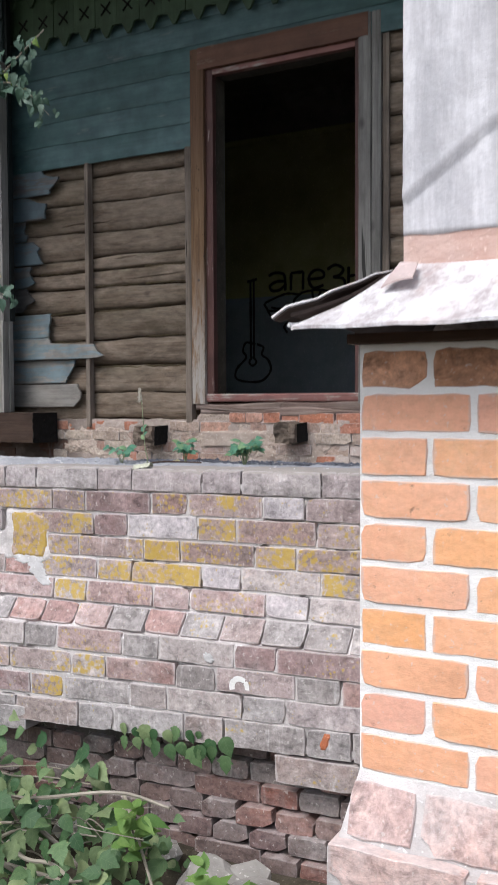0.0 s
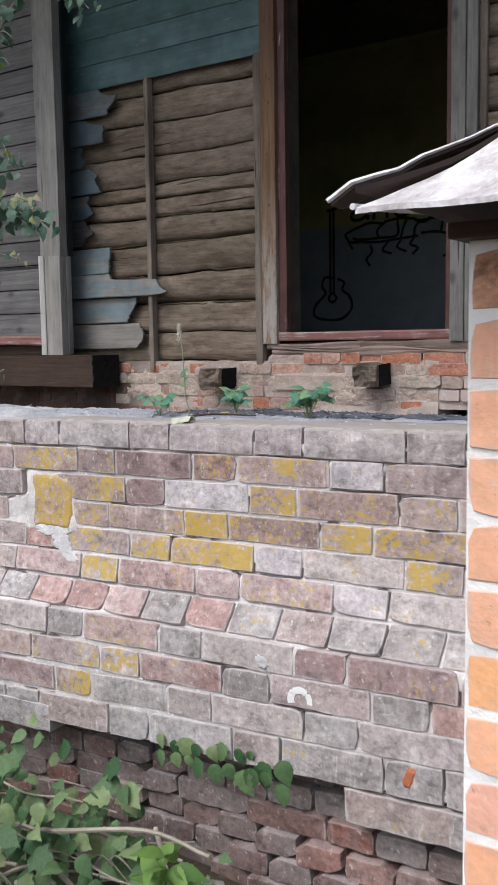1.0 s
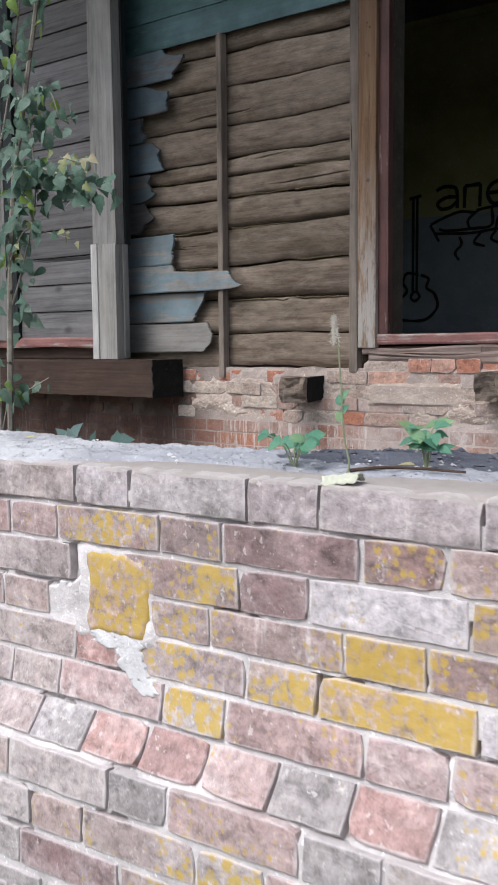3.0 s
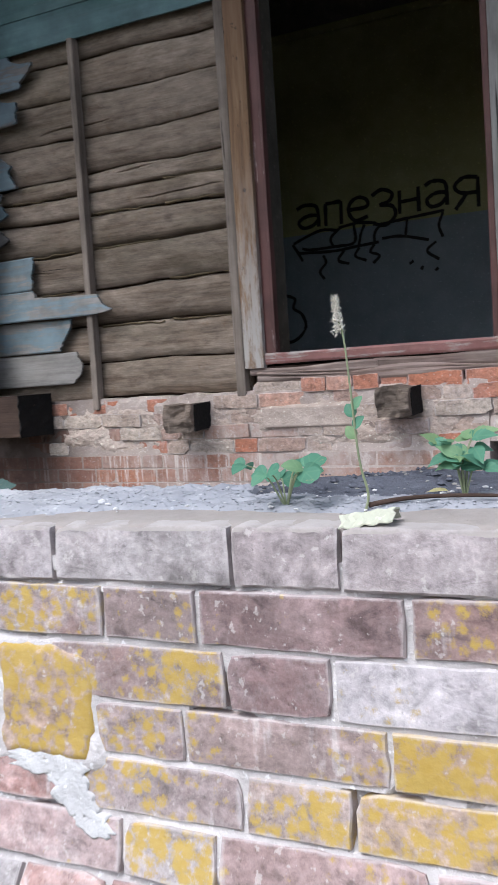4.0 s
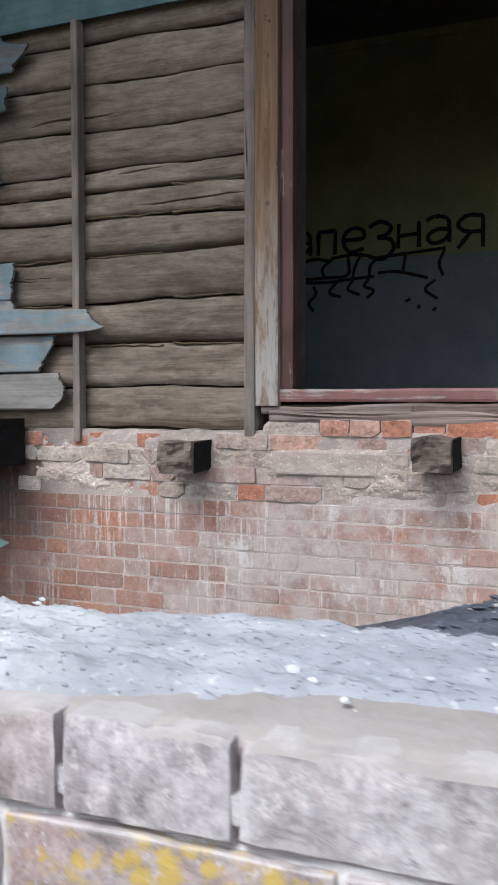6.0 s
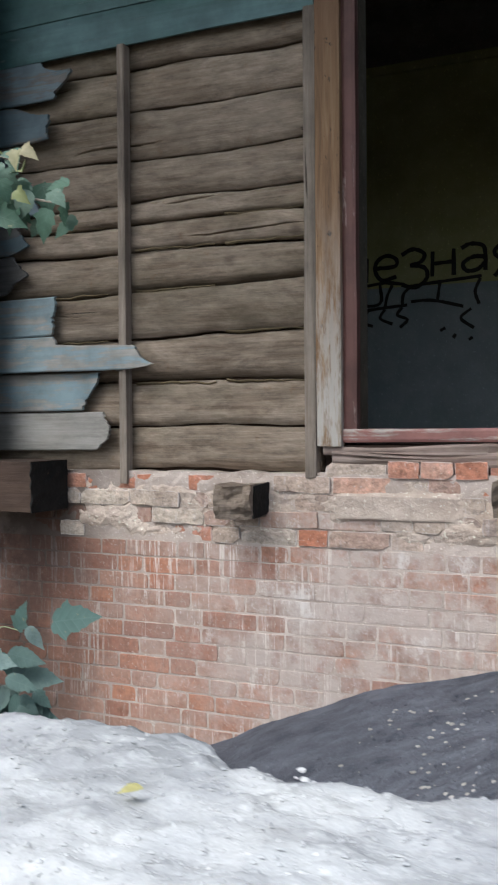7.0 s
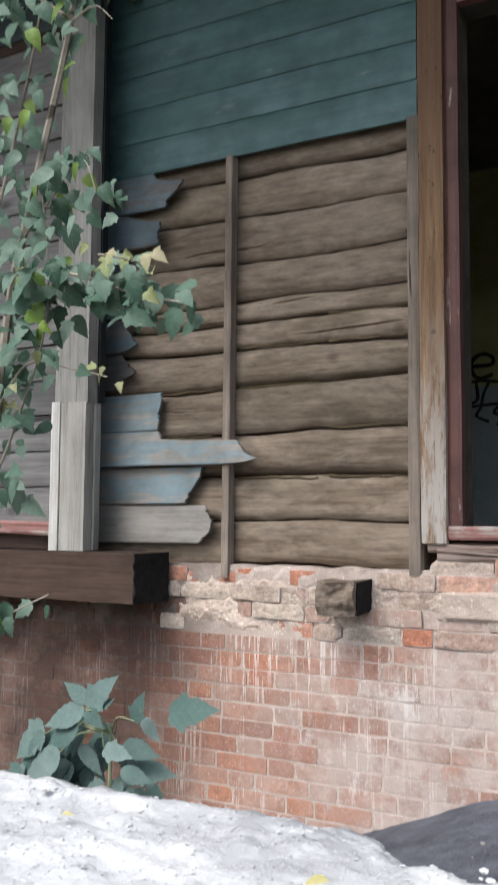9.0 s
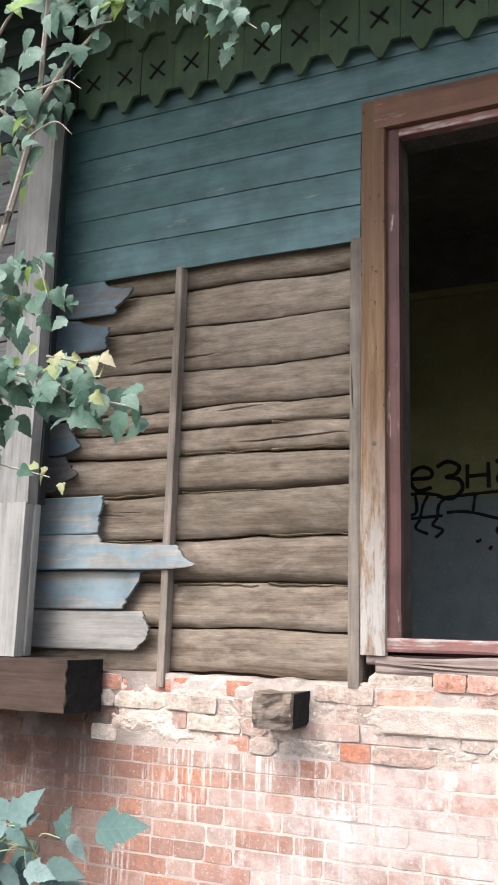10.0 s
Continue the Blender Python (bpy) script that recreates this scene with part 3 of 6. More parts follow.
c = n.mix(n.mul(n.ramp(n.noise(24, n.pos, 6, 0.75), (0.36, 1.0), (0.44, 0.0)), 0.5), c, (0.27, 0.265, 0.26))
c = n.mix(n.mul(n.axis("X", 1.95, 2.35), 0.72), c, n.mix(n.noise(14, n.pos, 5), (0.17, 0.18, 0.21), (0.36, 0.36, 0.38)))
c = n.mix(n.mul(n.ramp(n.noise(80, n.pos, 3), (0.62, 0.0), (0.72, 1.0)), 0.3), c, (0.7, 0.7, 0.7))
n.bump(n.noise(60, n.pos, 3, 0.6), 0.35, 0.004)
n.bump(n.noise(28, n.pos, 4, 0.6), 0.5, 0.009)
n.bump(n.noise(16, n.pos, 4, 0.6), 0.4, 0.012)
SLAB = n.done(n.mix(n.mul(n.ramp(n.noise(50, n.pos, 5, 0.7), (0.27, 1.0), (0.36, 0.0)), 0.55), c, (0.14, 0.14, 0.145)))
ASH = mortar("ash", (0.06, 0.064, 0.078), (0.165, 0.17, 0.20), 0.9, 120, 0.010)
SMEAR = mortar("mortar_smear", (0.42, 0.41, 0.41), (0.66, 0.65, 0.64), 0.95, 60, 0.004)
SOIL = mortar("soil", (0.05, 0.042, 0.03), (0.13, 0.11, 0.08), 1.0, 60, 0.01)
# black of the charred timber; also stands in for shade inside the vent
CHAR_SHADE = mortar("charred_end", (0.008, 0.008, 0.008), (0.02, 0.019, 0.018), 0.9, 40, 0.004)
STONE = mortar("rubble", (0.24, 0.22, 0.20), (0.42, 0.40, 0.37), 0.95, 50, 0.004)
FLAKE = mortar("pale_flake", (0.38, 0.385, 0.29), (0.54, 0.54, 0.44), 0.8, 60, 0.002)
PLASTER_LOW = mortar("blue_grey_plaster", (0.35, 0.41, 0.43), (0.47, 0.51, 0.52), 0.85, 30, 0.002)
PLASTER_TOP = mortar("yellow_plaster", (0.48, 0.48, 0.22), (0.58, 0.57, 0.30), 0.85, 30, 0.002)
DARK_PLASTER = mortar("dark_plaster", (0.20, 0.19, 0.15), (0.32, 0.30, 0.25), 0.9, 30, 0.003)
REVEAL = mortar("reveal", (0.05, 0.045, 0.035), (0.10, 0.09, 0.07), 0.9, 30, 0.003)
DARK_WOOD = wood("floor_wood", (0.02, 0.015, 0.012), (0.045, 0.035, 0.028), (0.08, 0.065, 0.05), "X")
n = Nodes("black_spray_paint", 0.7)
SPRAY = n.done(n.mix(n.noise(12, n.pos), (0.018, 0.017, 0.016), (0.05, 0.048, 0.042)))
n = Nodes("metal_sheet", 0.6, 0.0, 0.5)
streaks = n.noise(22, n.pos, 6, 0.75, (1, 0.25, 1))
c = n.mix(n.ramp(streaks, (0.36, 0.0), (0.6, 1.0)), (0.36, 0.31, 0.31), (0.74, 0.73, 0.74))
c = n.mix(n.mul(n.ramp(n.noise(6, n.pos, 5, 0.7), (0.5, 0.0), (0.66, 1.0)), 0.6), c, (0.5, 0.38, 0.35))
n.bump(n.noise(9, n.pos, 4), 0.6, 0.012)
n.bump(streaks, 0.4, 0.003)
METAL = n.done(c)
# rust, darkened further for the shade in the cap's open gap
n = Nodes("rust_shade_sheet", 0.8, 0.2)
RUST_SHADE = n.done(n.mix(n.noise(12, n.pos, 6, 0.7), (0.02, 0.014, 0.012), (0.07, 0.048, 0.04)))
n = Nodes("whitewash", 0.85)
cow = n.noise(24, n.obj, 6, 0.65, (1, 1, 0.08))
n.bump(cow, 0.5, 0.004)
worn_wash = n.ramp(n.noise(7, n.pos, 7, 0.75, (1, 1, 0.35)), (0.44, 0.0), (0.6, 1.0))
n.bump(n.noise(30, n.pos, 5, 0.7), 0.6, 0.006)
WASH = n.done(n.mix(n.mul(worn_wash, 0.6), n.mix(n.ramp(cow, (0.4, 0.0), (0.62, 1.0)), n.mix(n.noise(4, n.pos, 5), (0.42, 0.41, 0.43), (0.55, 0.54, 0.56)), (0.68, 0.67, 0.69)), n.mix(n.noise(18, n.pos, 5, 0.7), (0.24, 0.24, 0.265), (0.46, 0.455, 0.475))))
PINK = mortar("pink_render", (0.5, 0.3, 0.24), (0.62, 0.47, 0.42), 0.9, 50, 0.003)
VINE = leafy("vine_leaf", (0.045, 0.10, 0.062), (0.10, 0.175, 0.125), (0.235, 0.32, 0.255))
LIME_LEAF = leafy("lime_green_leaf", (0.12, 0.2, 0.03), (0.2, 0.3, 0.05), (0.15, 0.25, 0.06))
YELLOW_LEAF = leafy("yellowing_leaf", (0.30, 0.31, 0.15), (0.22, 0.27, 0.10), (0.40, 0.34, 0.22))
FALLEN = leafy("fallen_yellow_leaf", (0.55, 0.48, 0.20), (0.62, 0.56, 0.28), (0.5, 0.46, 0.16))
BUSH = leafy("bush_leaf", (0.085, 0.15, 0.13), (0.145, 0.22, 0.20), (0.25, 0.33, 0.31))
CLOVER = leafy("young_leaf", (0.09, 0.235, 0.15), (0.125, 0.31, 0.195), (0.31, 0.42, 0.18))
BRIGHT = leafy("bright_leaf", (0.13, 0.25, 0.05), (0.21, 0.34, 0.08), (0.1, 0.21, 0.06))
TWIG = wood("twig_bark", (0.12, 0.10, 0.075), (0.26, 0.23, 0.18), (0.40, 0.36, 0.30), "X")
LITTER_LEAF = leafy("mixed_creeper_leaf", (0.045, 0.115, 0.045), (0.19, 0.30, 0.13), (0.40, 0.47, 0.23))
STEM = Nodes("green_stem", 0.6)
STEM = STEM.done(STEM.mix(STEM.noise(30), (0.15, 0.19, 0.09), (0.28, 0.30, 0.19)))
DRY = Nodes("dry_flower", 0.9)
DRY = DRY.done(DRY.mix(DRY.noise(80), (0.42, 0.38, 0.30), (0.7, 0.67, 0.6)))

# ---- ground and heap ----
def ground_z(x, y):
    front = 0.26 * smooth01((y + 4.7) / 1.3) * (1 - smooth01((x - 3.4) / 0.9)) + 0.03 * nz(x * 2, y * 2)
    if y > -3.2:
        front = 0.22 + 0.03 * nz(x * 2, y * 2)
    return front


def axis_steps(lo, hi, step, far):
    near = [lo + step * i for i in range(int((hi - lo) / step) + 1)]
    out = [3.0, 9.0, 30.0, 90.0, far]
    return [lo - k for k in out[::-1]] + near + [near[-1] + k for k in out]


bm = bmesh.new()
gx, gy = axis_steps(-3.0, 6.5, 0.12, 400.0), axis_steps(-7.0, 0.2, 0.12, 400.0)
rows = [[bm.verts.new((x, y, ground_z(x, y) if -8 < x < 9 and -9 < y < 1 else 0.1)) for y in gy] for x in gx]
for a, b in zip(rows, rows[1:]):
    for j in range(len(gy) - 1):
        bm.faces.new((a[j], b[j], b[j + 1], a[j + 1]))
ground = part("ground", bm, SOIL, smooth=True)
tagged(ground, "dark bare soil with leaf litter", "ground", kind="structure")

HEAP_HOUSE = [(-1.0, 0.1), (0.2, 0.17), (0.6, 0.34), (0.83, 0.44), (1.08, 0.535), (1.3, 0.615), (1.66, 0.71), (2.1, 0.82), (4.6, 0.95)]
HEAP_WALL = [(0.5, 0.1), (1.4, 0.4), (1.85, 1.0), (2.1, 1.22), (2.3, 1.345), (2.45, 1.372), (2.8, 1.374), (4.6, 1.376)]


def heap_z(x, y):
    s = smooth01((y + 2.8) / 2.3)
    return steps(HEAP_WALL, x) * (1 - s) + steps(HEAP_HOUSE, x) * s + 0.02 * nz(x * 3, y * 3) + 0.008 * nz(x * 14, y * 14)


bm = bmesh.new()
nx, ny = 120, 80
rows = [[bm.verts.new((-0.8 + 5.4 * i / nx, -3.06 + 3.03 * j / ny, heap_z(-0.8 + 5.4 * i / nx, -3.06 + 3.03 * j / ny))) for j in range(ny + 1)] for i in range(nx + 1)]
for a, b in zip(rows, rows[1:]):
    for j in range(ny):
        bm.faces.new((a[j], b[j], b[j + 1], a[j + 1]))
heap = part("ash_heap", bm, ASH, smooth=True)
tagged(heap, "heap of dark blue-grey ash and fine gravel against the house", "ash heap", kind="stuff")

# ---- front garden wall ----
PROFILE = [(0.0, -3.28), (0.55, -3.282), (0.8, -3.268), (0.878, -3.262), (0.884, -3.25), (0.95, -3.197), (1.02, -3.18), (1.1, -3.168), (1.4, -3.165)]
SLOPE = [(0.584, 0.068), (0.666, 0.058), (0.74, 0.05), (0.81, 0.038), (0.886, 0.028), (1.02, 0.026), (1.38, 0.012)]


def wall_y(z):
    return steps(PROFILE, z)


def wall_slope(z):
    return steps(SLOPE, z)


def wall_z(x, z):
    return z + (x - 2.95) * wall_slope(z) - 0.006 * max(0.0, 2.2 - x)


def wall_grid(u, v, back):
    """The mortar bed: nearly flush with the bricks, with hollows where it has fallen out."""
    x, z = steps([(0.0, 0.2), (0.05, 1.65), (0.95, 3.8), (1.0, 4.7)], u), 0.59 + 0.748 * v
    fallen = smooth01((nz(x * 5 + 20, z * 15) + 0.3 * nz(x * 30, z * 30) - 0.26 + 0.2 * smooth01((x - 2.8) / 0.5) * smooth01((0.93 - z) / 0.06)) / 0.1)
    cap_gap = math.exp(-((z - 1.308) / 0.007) ** 2) * smooth01((nz(x * 4.3, 5.0) + 0.12 + 0.2 * smooth01((x - 2.8) / 0.3)) / 0.15)
    y = -2.9 if back else wall_y(z) + 0.0034 + 0.0026 * nz(x * 12, z * 17) + 0.0018 * nz(x * 45, z * 45) + 0.007 * smooth01((z - 0.87) / 0.015) * (1 - smooth01((z - 0.955) / 0.015)) + 0.016 * max(fallen, cap_gap)
    return Vector((x, y, wall_z(x, z)))


wall_front = part("wall_front", sheet(bmesh.new(), 380, 120, lambda u, v: wall_grid(u, v, False), lambda u, v: wall_grid(u, v, True)), MORTAR)
tagged(wall_front, "old leaning garden wall of weathered grey-red brick with yellow lichen", "brick wall", kind="structure")


def low_grid(u, v, back):
    x, z = 0.2 + 4.5 * u, -0.1 + 0.75 * v
    return Vector((x, -2.9 if back else -3.165 - 0.03 * (1 - v) + 0.012 * nz(x * 6, z * 6), z))


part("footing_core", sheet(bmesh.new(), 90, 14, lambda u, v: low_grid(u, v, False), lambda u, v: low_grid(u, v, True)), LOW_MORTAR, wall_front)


# broken mortar slab on the wall's top
def slab_back(x):
    return -2.86 + 0.02 * nz(x * 5, 3.0) + 0.012 * nz(x * 23, 1.0) - 0.05 * smooth01((x - 1.82) / 0.06) + 0.045 * smooth01((x - 2.02) / 0.1) - 0.13 * smooth01((x - 2.42) / 0.06) + 0.06 * smooth01((x - 2.72) / 0.1)


def slab_grid(u, v, under):
    x = 0.2 + 4.5 * u
    a = -3.085 - 0.07 * (1 - smooth01((x - 2.05) / 0.3)) + 0.025 * nz(x * 4, 8.0) + 0.012 * nz(x * 19, 5.0)
    b = slab_back(x)
    y = a + (b - a) * v
    rim = 0.012 * smooth01(min(v, 1 - v) * 7)
    z = 1.372 + rim + 0.007 * nz(x * 5, y * 9) + 0.004 * nz(x * 21, y * 24) + 0.0045 * nz(x * 38, y * 45) + 0.003 * nz(x * 70, y * 80)
    return Vector((x, y, wall_z(x, 1.33) - 0.02 if under else z + (x - 2.95) * 0.003))


part("mortar_slab", sheet(bmesh.new(), 520, 40, lambda u, v: slab_grid(u, v, False), lambda u, v: slab_grid(u, v, True)), SLAB, wall_front, "crumbling pale grey mortar capping", smooth=True)

# ---- house: foundation core with a vent hole ----
def base_face(x0, x1):
    def at(u, v, back):
        x, z = x0 + (x1 - x0) * u, -0.1 + 1.545 * v
        rough = smooth01((z - 1.12) / 0.1)
        y = -0.0396 + 0.0008 * nz(x * 30, z * 30) + rough * (0.012 + 0.012 * nz(x * 7, z * 9) + 0.008 * nz(x * 25, z * 25))
        return Vector((x, 0.3 if back else y, z + (0.014 * nz(x * 9, 4) if v > 0.99 else 0)))
    return sheet(bmesh.new(), int((x1 - x0) / 0.03), 60, lambda u, v: at(u, v, False), lambda u, v: at(u, v, True))


house_base = part("wall_foundation", base_face(-3.2, 2.12), HOUSE_MORTAR)
tagged(house_base, "brick foundation of the house, red with pale lime streaks and crumbled top", "foundation", kind="structure")
part("core_block", base_face(2.335, 4.6), HOUSE_MORTAR, house_base)
for z0, z1 in ((-0.1, 0.99), (1.17, 1.43)):
    part("core_block", box(2.12, 2.335, -0.018, 0.3, z0, z1), HOUSE_MORTAR, house_base)
# vent lined in black in place of the deep hole's shade
part("vent_floor", box(2.122, 2.333, -0.012, 0.28, 0.9905, 0.995), CHAR_SHADE, house_base, "vent floor blackened to stand in for the hole's shade")
part("vent_back", box(2.12, 2.335, 0.28, 0.31, 0.98, 1.19), CHAR_SHADE, house_base, "black panel standing in for the vent's dark inside")

# ---- house wall core round the doorway ----
wall_house = part("wall_house", box(-3.2, 1.04, 0.085, 0.17, 1.43, 5.2), BEAM)
tagged(wall_house, "ruined timber house wall of grey hewn logs with remains of blue boarding", "log wall", kind="structure")
part("core_right", box(2.2, 4.6, 0.085, 0.17, 1.43, 5.2), BEAM, wall_house)
part("core_over_door", box(1.04, 2.2, 0.085, 0.17, 3.845, 5.2), BEAM, wall_house)
part("core_under_door", box(1.04, 2.2, 0.0, 0.3, 1.43, 1.56), BEAM, wall_house)


def log(x0, x1, zl0, zl1, zr0, zr1, seed, bulge=0.03, y=0.02, cracks=0, fine=14):
    nu = max(10, int((x1 - x0) / 0.025))
    r = random.Random(int(seed * 10) + 3)
    splits = []
    for _ in range(cracks):
        a = r.uniform(x0, x1 - 0.3)
        splits.append((a, a + r.uniform(0.15, 0.6), r.uniform(0.2, 0.85), r.uniform(-0.14, 0.16), r.uniform(0.002, 0.0035), r.uniform(0.01, 0.022)))
    ins = 0.004

    def at(u, v, back):
        x = x0 + (x1 - x0) * u
        lo = zl0 + (zr0 - zl0) * u + 0.02 * nz(x * 1.9, seed) + 0.006 * nz(x * 8, seed) + ins
        hi = zl1 + (zr1 - zl1) * u + 0.02 * nz(x * 1.9, seed + 3.7) + 0.006 * nz(x * 9, seed + 5) - ins
        z = lo + (hi - lo) * v
        if back:
            return Vector((x, 0.1, z))
        round_off = abs(2 * v - 1) ** 5
        dy = bulge * round_off - 0.011 * nz(x * 2.2, z * 9, seed) - 0.0018 * nz(x * 4, z * 30, seed) - 0.001 * nz(x * 14, z * 70, seed)
        for a, b, at_v, tilt, w, deep in splits:
            if a < x < b:
                s = (x - a) / (b - a)
                line = lo + (hi - lo) * (at_v + tilt * s) + 0.008 * nz(x * 7, seed)
                dy += deep * math.sin(math.pi * s) ** 0.6 * math.exp(-((z - line) / w) ** 2)
        return Vector((x, y + dy, z))
    return sheet(bmesh.new(), nu, fine, lambda u, v: at(u, v, False), lambda u, v: at(u, v, True))


LOG_L = [1.447, 1.640, 1.850, 2.032, 2.252, 2.452, 2.570, 2.656, 2.866, 3.086, 3.266, 3.42]
LOG_R = [1.455, 1.650, 1.835, 2.058, 2.262, 2.433, 2.556, 2.660, 2.848, 3.044, 3.244, 3.42]
for i in range(11):
    big = 0.05 if i in (2, 4) else 0.022
    part("log", log(-0.78, 0.935, LOG_L[i] - 0.012, LOG_L[i + 1] - 0.012, LOG_R[i], LOG_R[i + 1], i * 3.7, big, 0.012 if i in (2, 4, 3) else 0.022, 1 if i in (3, 5, 6, 8, 9) else 0, 44), LOG, wall_house)
for i in range(13):
    z = 1.455 + 0.192 * i
    part("log", log(2.31, 4.6, z, z + 0.192, z, z + 0.192, 60 + i * 2.9, 0.04, 0.02), LOG, wall_house)

for i in (2, 3, 4, 5, 6):
    for a, b in ((-0.5, -0.1), (0.05, 0.45), (0.5, 0.86)):
        if (i * 7 + int(a * 10)) % 3:
            line = [(x, 0.034 + 0.006 * nz(x * 9, i), LOG_L[i] - 0.012 + (LOG_R[i] - LOG_L[i] + 0.012) * (x + 0.78) / 1.715 + 0.012 * nz(x * 11, i * 3)) for x in [a + (b - a) * k / 12 for k in range(13)]]
            part("oakum", tube(spline(line, 3), 0.007, 5, 0.5), OAKUM, wall_house, "straw-coloured oakum packing")

# blue boarding that is left
zb, row = 3.345, 0
while zb < 4.9:
    right = 0.93 if zb < 3.85 else 4.6
    part("siding_board", board_x(-0.78, right, zb - 0.004, zb + 0.176, -0.030, 0.018, 0.003, tilt=0.009, seed=row * 1.3), BLUE, wall_house)
    zb += 0.1725
    row += 1

# foot, top, material and the broken end's line from foot to top
REMAINS = [
    (3.155, 3.345, BLUE_DARK, [(0.0, -0.34), (0.2, -0.325), (0.42, -0.26), (0.55, -0.222), (0.62, -0.235), (0.7, -0.33), (0.82, -0.40), (1.0, -0.42)]),
    (2.97, 3.15, BLUE_DARK, [(0.0, -0.355), (0.3, -0.37), (0.48, -0.345), (0.62, -0.36), (0.74, -0.46), (1.0, -0.58)]),
    (2.815, 2.968, BLUE_DARK, [(0.0, -0.56), (0.3, -0.55), (0.5, -0.60), (1.0, -0.59)]),
    (2.63, 2.81, BLUE_DARK, [(0.0, -0.405), (0.2, -0.42), (0.5, -0.47), (0.7, -0.45), (1.0, -0.52)]),
    (2.455, 2.625, BLUE_DARK, [(0.0, -0.60), (0.12, -0.53), (0.22, -0.465), (0.4, -0.52), (0.7, -0.55), (1.0, -0.53)]),
    (2.27, 2.45, GREY_X, [(0.0, -0.63), (0.3, -0.58), (0.45, -0.475), (0.6, -0.52), (0.8, -0.56), (1.0, -0.60)]),
    (2.066, 2.25, BLUE_WORN, [(0.0, -0.372), (0.2, -0.345), (0.45, -0.365), (0.7, -0.345), (1.0, -0.354)]),
    (1.897, 2.062, BLUE_WORN, [(0.0, 0.0), (0.04, 0.12), (0.1, 0.177), (0.3, 0.11), (0.5, 0.085), (0.66, 0.072), (0.7, -0.2), (0.76, -0.34), (1.0, -0.37)]),
    (1.717, 1.893, BLUE_WORN, [(0.0, -0.2), (0.4, -0.165), (0.75, -0.125), (1.0, -0.10)]),
    (1.535, 1.712, PALE_X, [(0.0, -0.135), (0.25, -0.075), (0.5, -0.05), (0.75, -0.075), (1.0, -0.097)]),
]
for i, (z0, z1, mat, line) in enumerate(REMAINS):
    def ragged(v, i=i, line=line):
        return steps(line, v) + (0.018 if i == 7 else 0.0) + 0.016 * nz(v * 9.0, i * 4.1) + 0.01 * nz(v * 27.0, i * 2.3)
    bm = board_x(-0.78, 0.0, z0, z1, -0.036 if i != 7 else -0.067, 0.016, 0.004, end=ragged, tilt=0.014, seed=20 + i, n=22, m=26)
    tip = max(x for _, x in line)
    for v in bm.verts:
        v.co.y -= (0.03 if i in (0, 1, 4, 5) else 0.012) * max(0.0, (v.co.x - tip + 0.13) / 0.13) ** 2
    part("broken_board", bm, mat, wall_house, "broken end of weathered blue boarding")

# battens
part("batten", board_z(1.387, 3.34, 0.002, 0.038, -0.047, 0.055, seed=2.0, lean=0.004), BATTEN, wall_house)
part("batten", board_z(1.425, 3.345, 0.886, 0.934, -0.042, 0.055, seed=4.0, lean=0.002), BATTEN, wall_house)
part("batten", board_z(1.40, 4.0, 2.335, 2.375, -0.012, 0.03, seed=6.0), BATTEN, wall_house)

# carved frieze in two tiers
def frieze_board(x0, w, z_tip, y, z_top):
    bm = bmesh.new()
    half = w / 2 - 0.0015
    shape = [(-half, z_tip + 0.078), (-half + 0.042, z_tip + 0.075), (-0.012, z_tip), (0.012, z_tip), (half - 0.042, z_tip + 0.075), (half, z_tip + 0.078), (half, z_top), (-half, z_top)]
    f = [bm.verts.new((x0 + a, y, z)) for a, z in shape]
    b = [bm.verts.new((x0 + a, y + 0.02, z)) for a, z in shape]
    bm.faces.new(f)
    bm.faces.new(b[::-1])
    for i in range(len(f)):
        j = (i + 1) % len(f)
        bm.faces.new((f[j], f[i], b[i], b[j]))
    bmesh.ops.triangulate(bm, faces=[k for k in bm.faces if len(k.verts) > 4])
    return bm


frieze = thing("frieze", (1.5, -0.08, 4.5), "carved green frieze boards with crosses under the eaves", "frieze", kind="structure")
for i in range(27):
    x = -0.903 + 0.194 * i
    drop = -0.03 * (x + 0.3)
    fb = part("frieze_board", frieze_board(x, 0.194, 4.215 + drop + 0.004 * nz(i * 1.7), -0.085 - 0.003 * (i % 2), 4.95), GREEN, frieze)
    for s in (-1, 1):
        cross = box(-0.058, 0.058, -0.002, 0.002, -0.006, 0.006)
        bmesh.ops.transform(cross, matrix=pose(x, -0.0915, 4.412 + drop, 0, s * 45 + 3 * nz(i * 2.3, s), 0), verts=cross.verts)
        part("cut_cross", cross, CHAR_SHADE, fb)
    part("frieze_scallop", frieze_board(x + 0.097, 0.194, 4.53 + drop, -0.115, 4.95), GREEN, frieze)

# eaves and roof: unseen, brought far forward to shade the house wall
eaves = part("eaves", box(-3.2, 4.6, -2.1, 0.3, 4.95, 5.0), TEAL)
tagged(eaves, "unseen dark boarded soffit, deepened to shade the house wall", "eaves", kind="structure")
roof = part("roof", sheet(bmesh.new(), 4, 4, lambda u, v: Vector((-3.4 + 8.2 * u, -2.2 + 6.55 * v, 5.12 + 2.4 * v)), lambda u, v: Vector((-3.4 + 8.2 * u, -2.2 + 6.55 * v, 5.01 + 2.4 * v))), RUST_SHADE)
tagged(roof, "unseen rusty sheet metal roof over the deepened eaves", "roof", kind="structure")

# ---- doorway ----
door = thing("door_1", (1.6, 0.0, 1.56), "empty doorway in a worn brown and red wooden frame", "doorway", kind="structure")
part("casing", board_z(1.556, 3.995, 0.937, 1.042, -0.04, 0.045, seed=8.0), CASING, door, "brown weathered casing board")
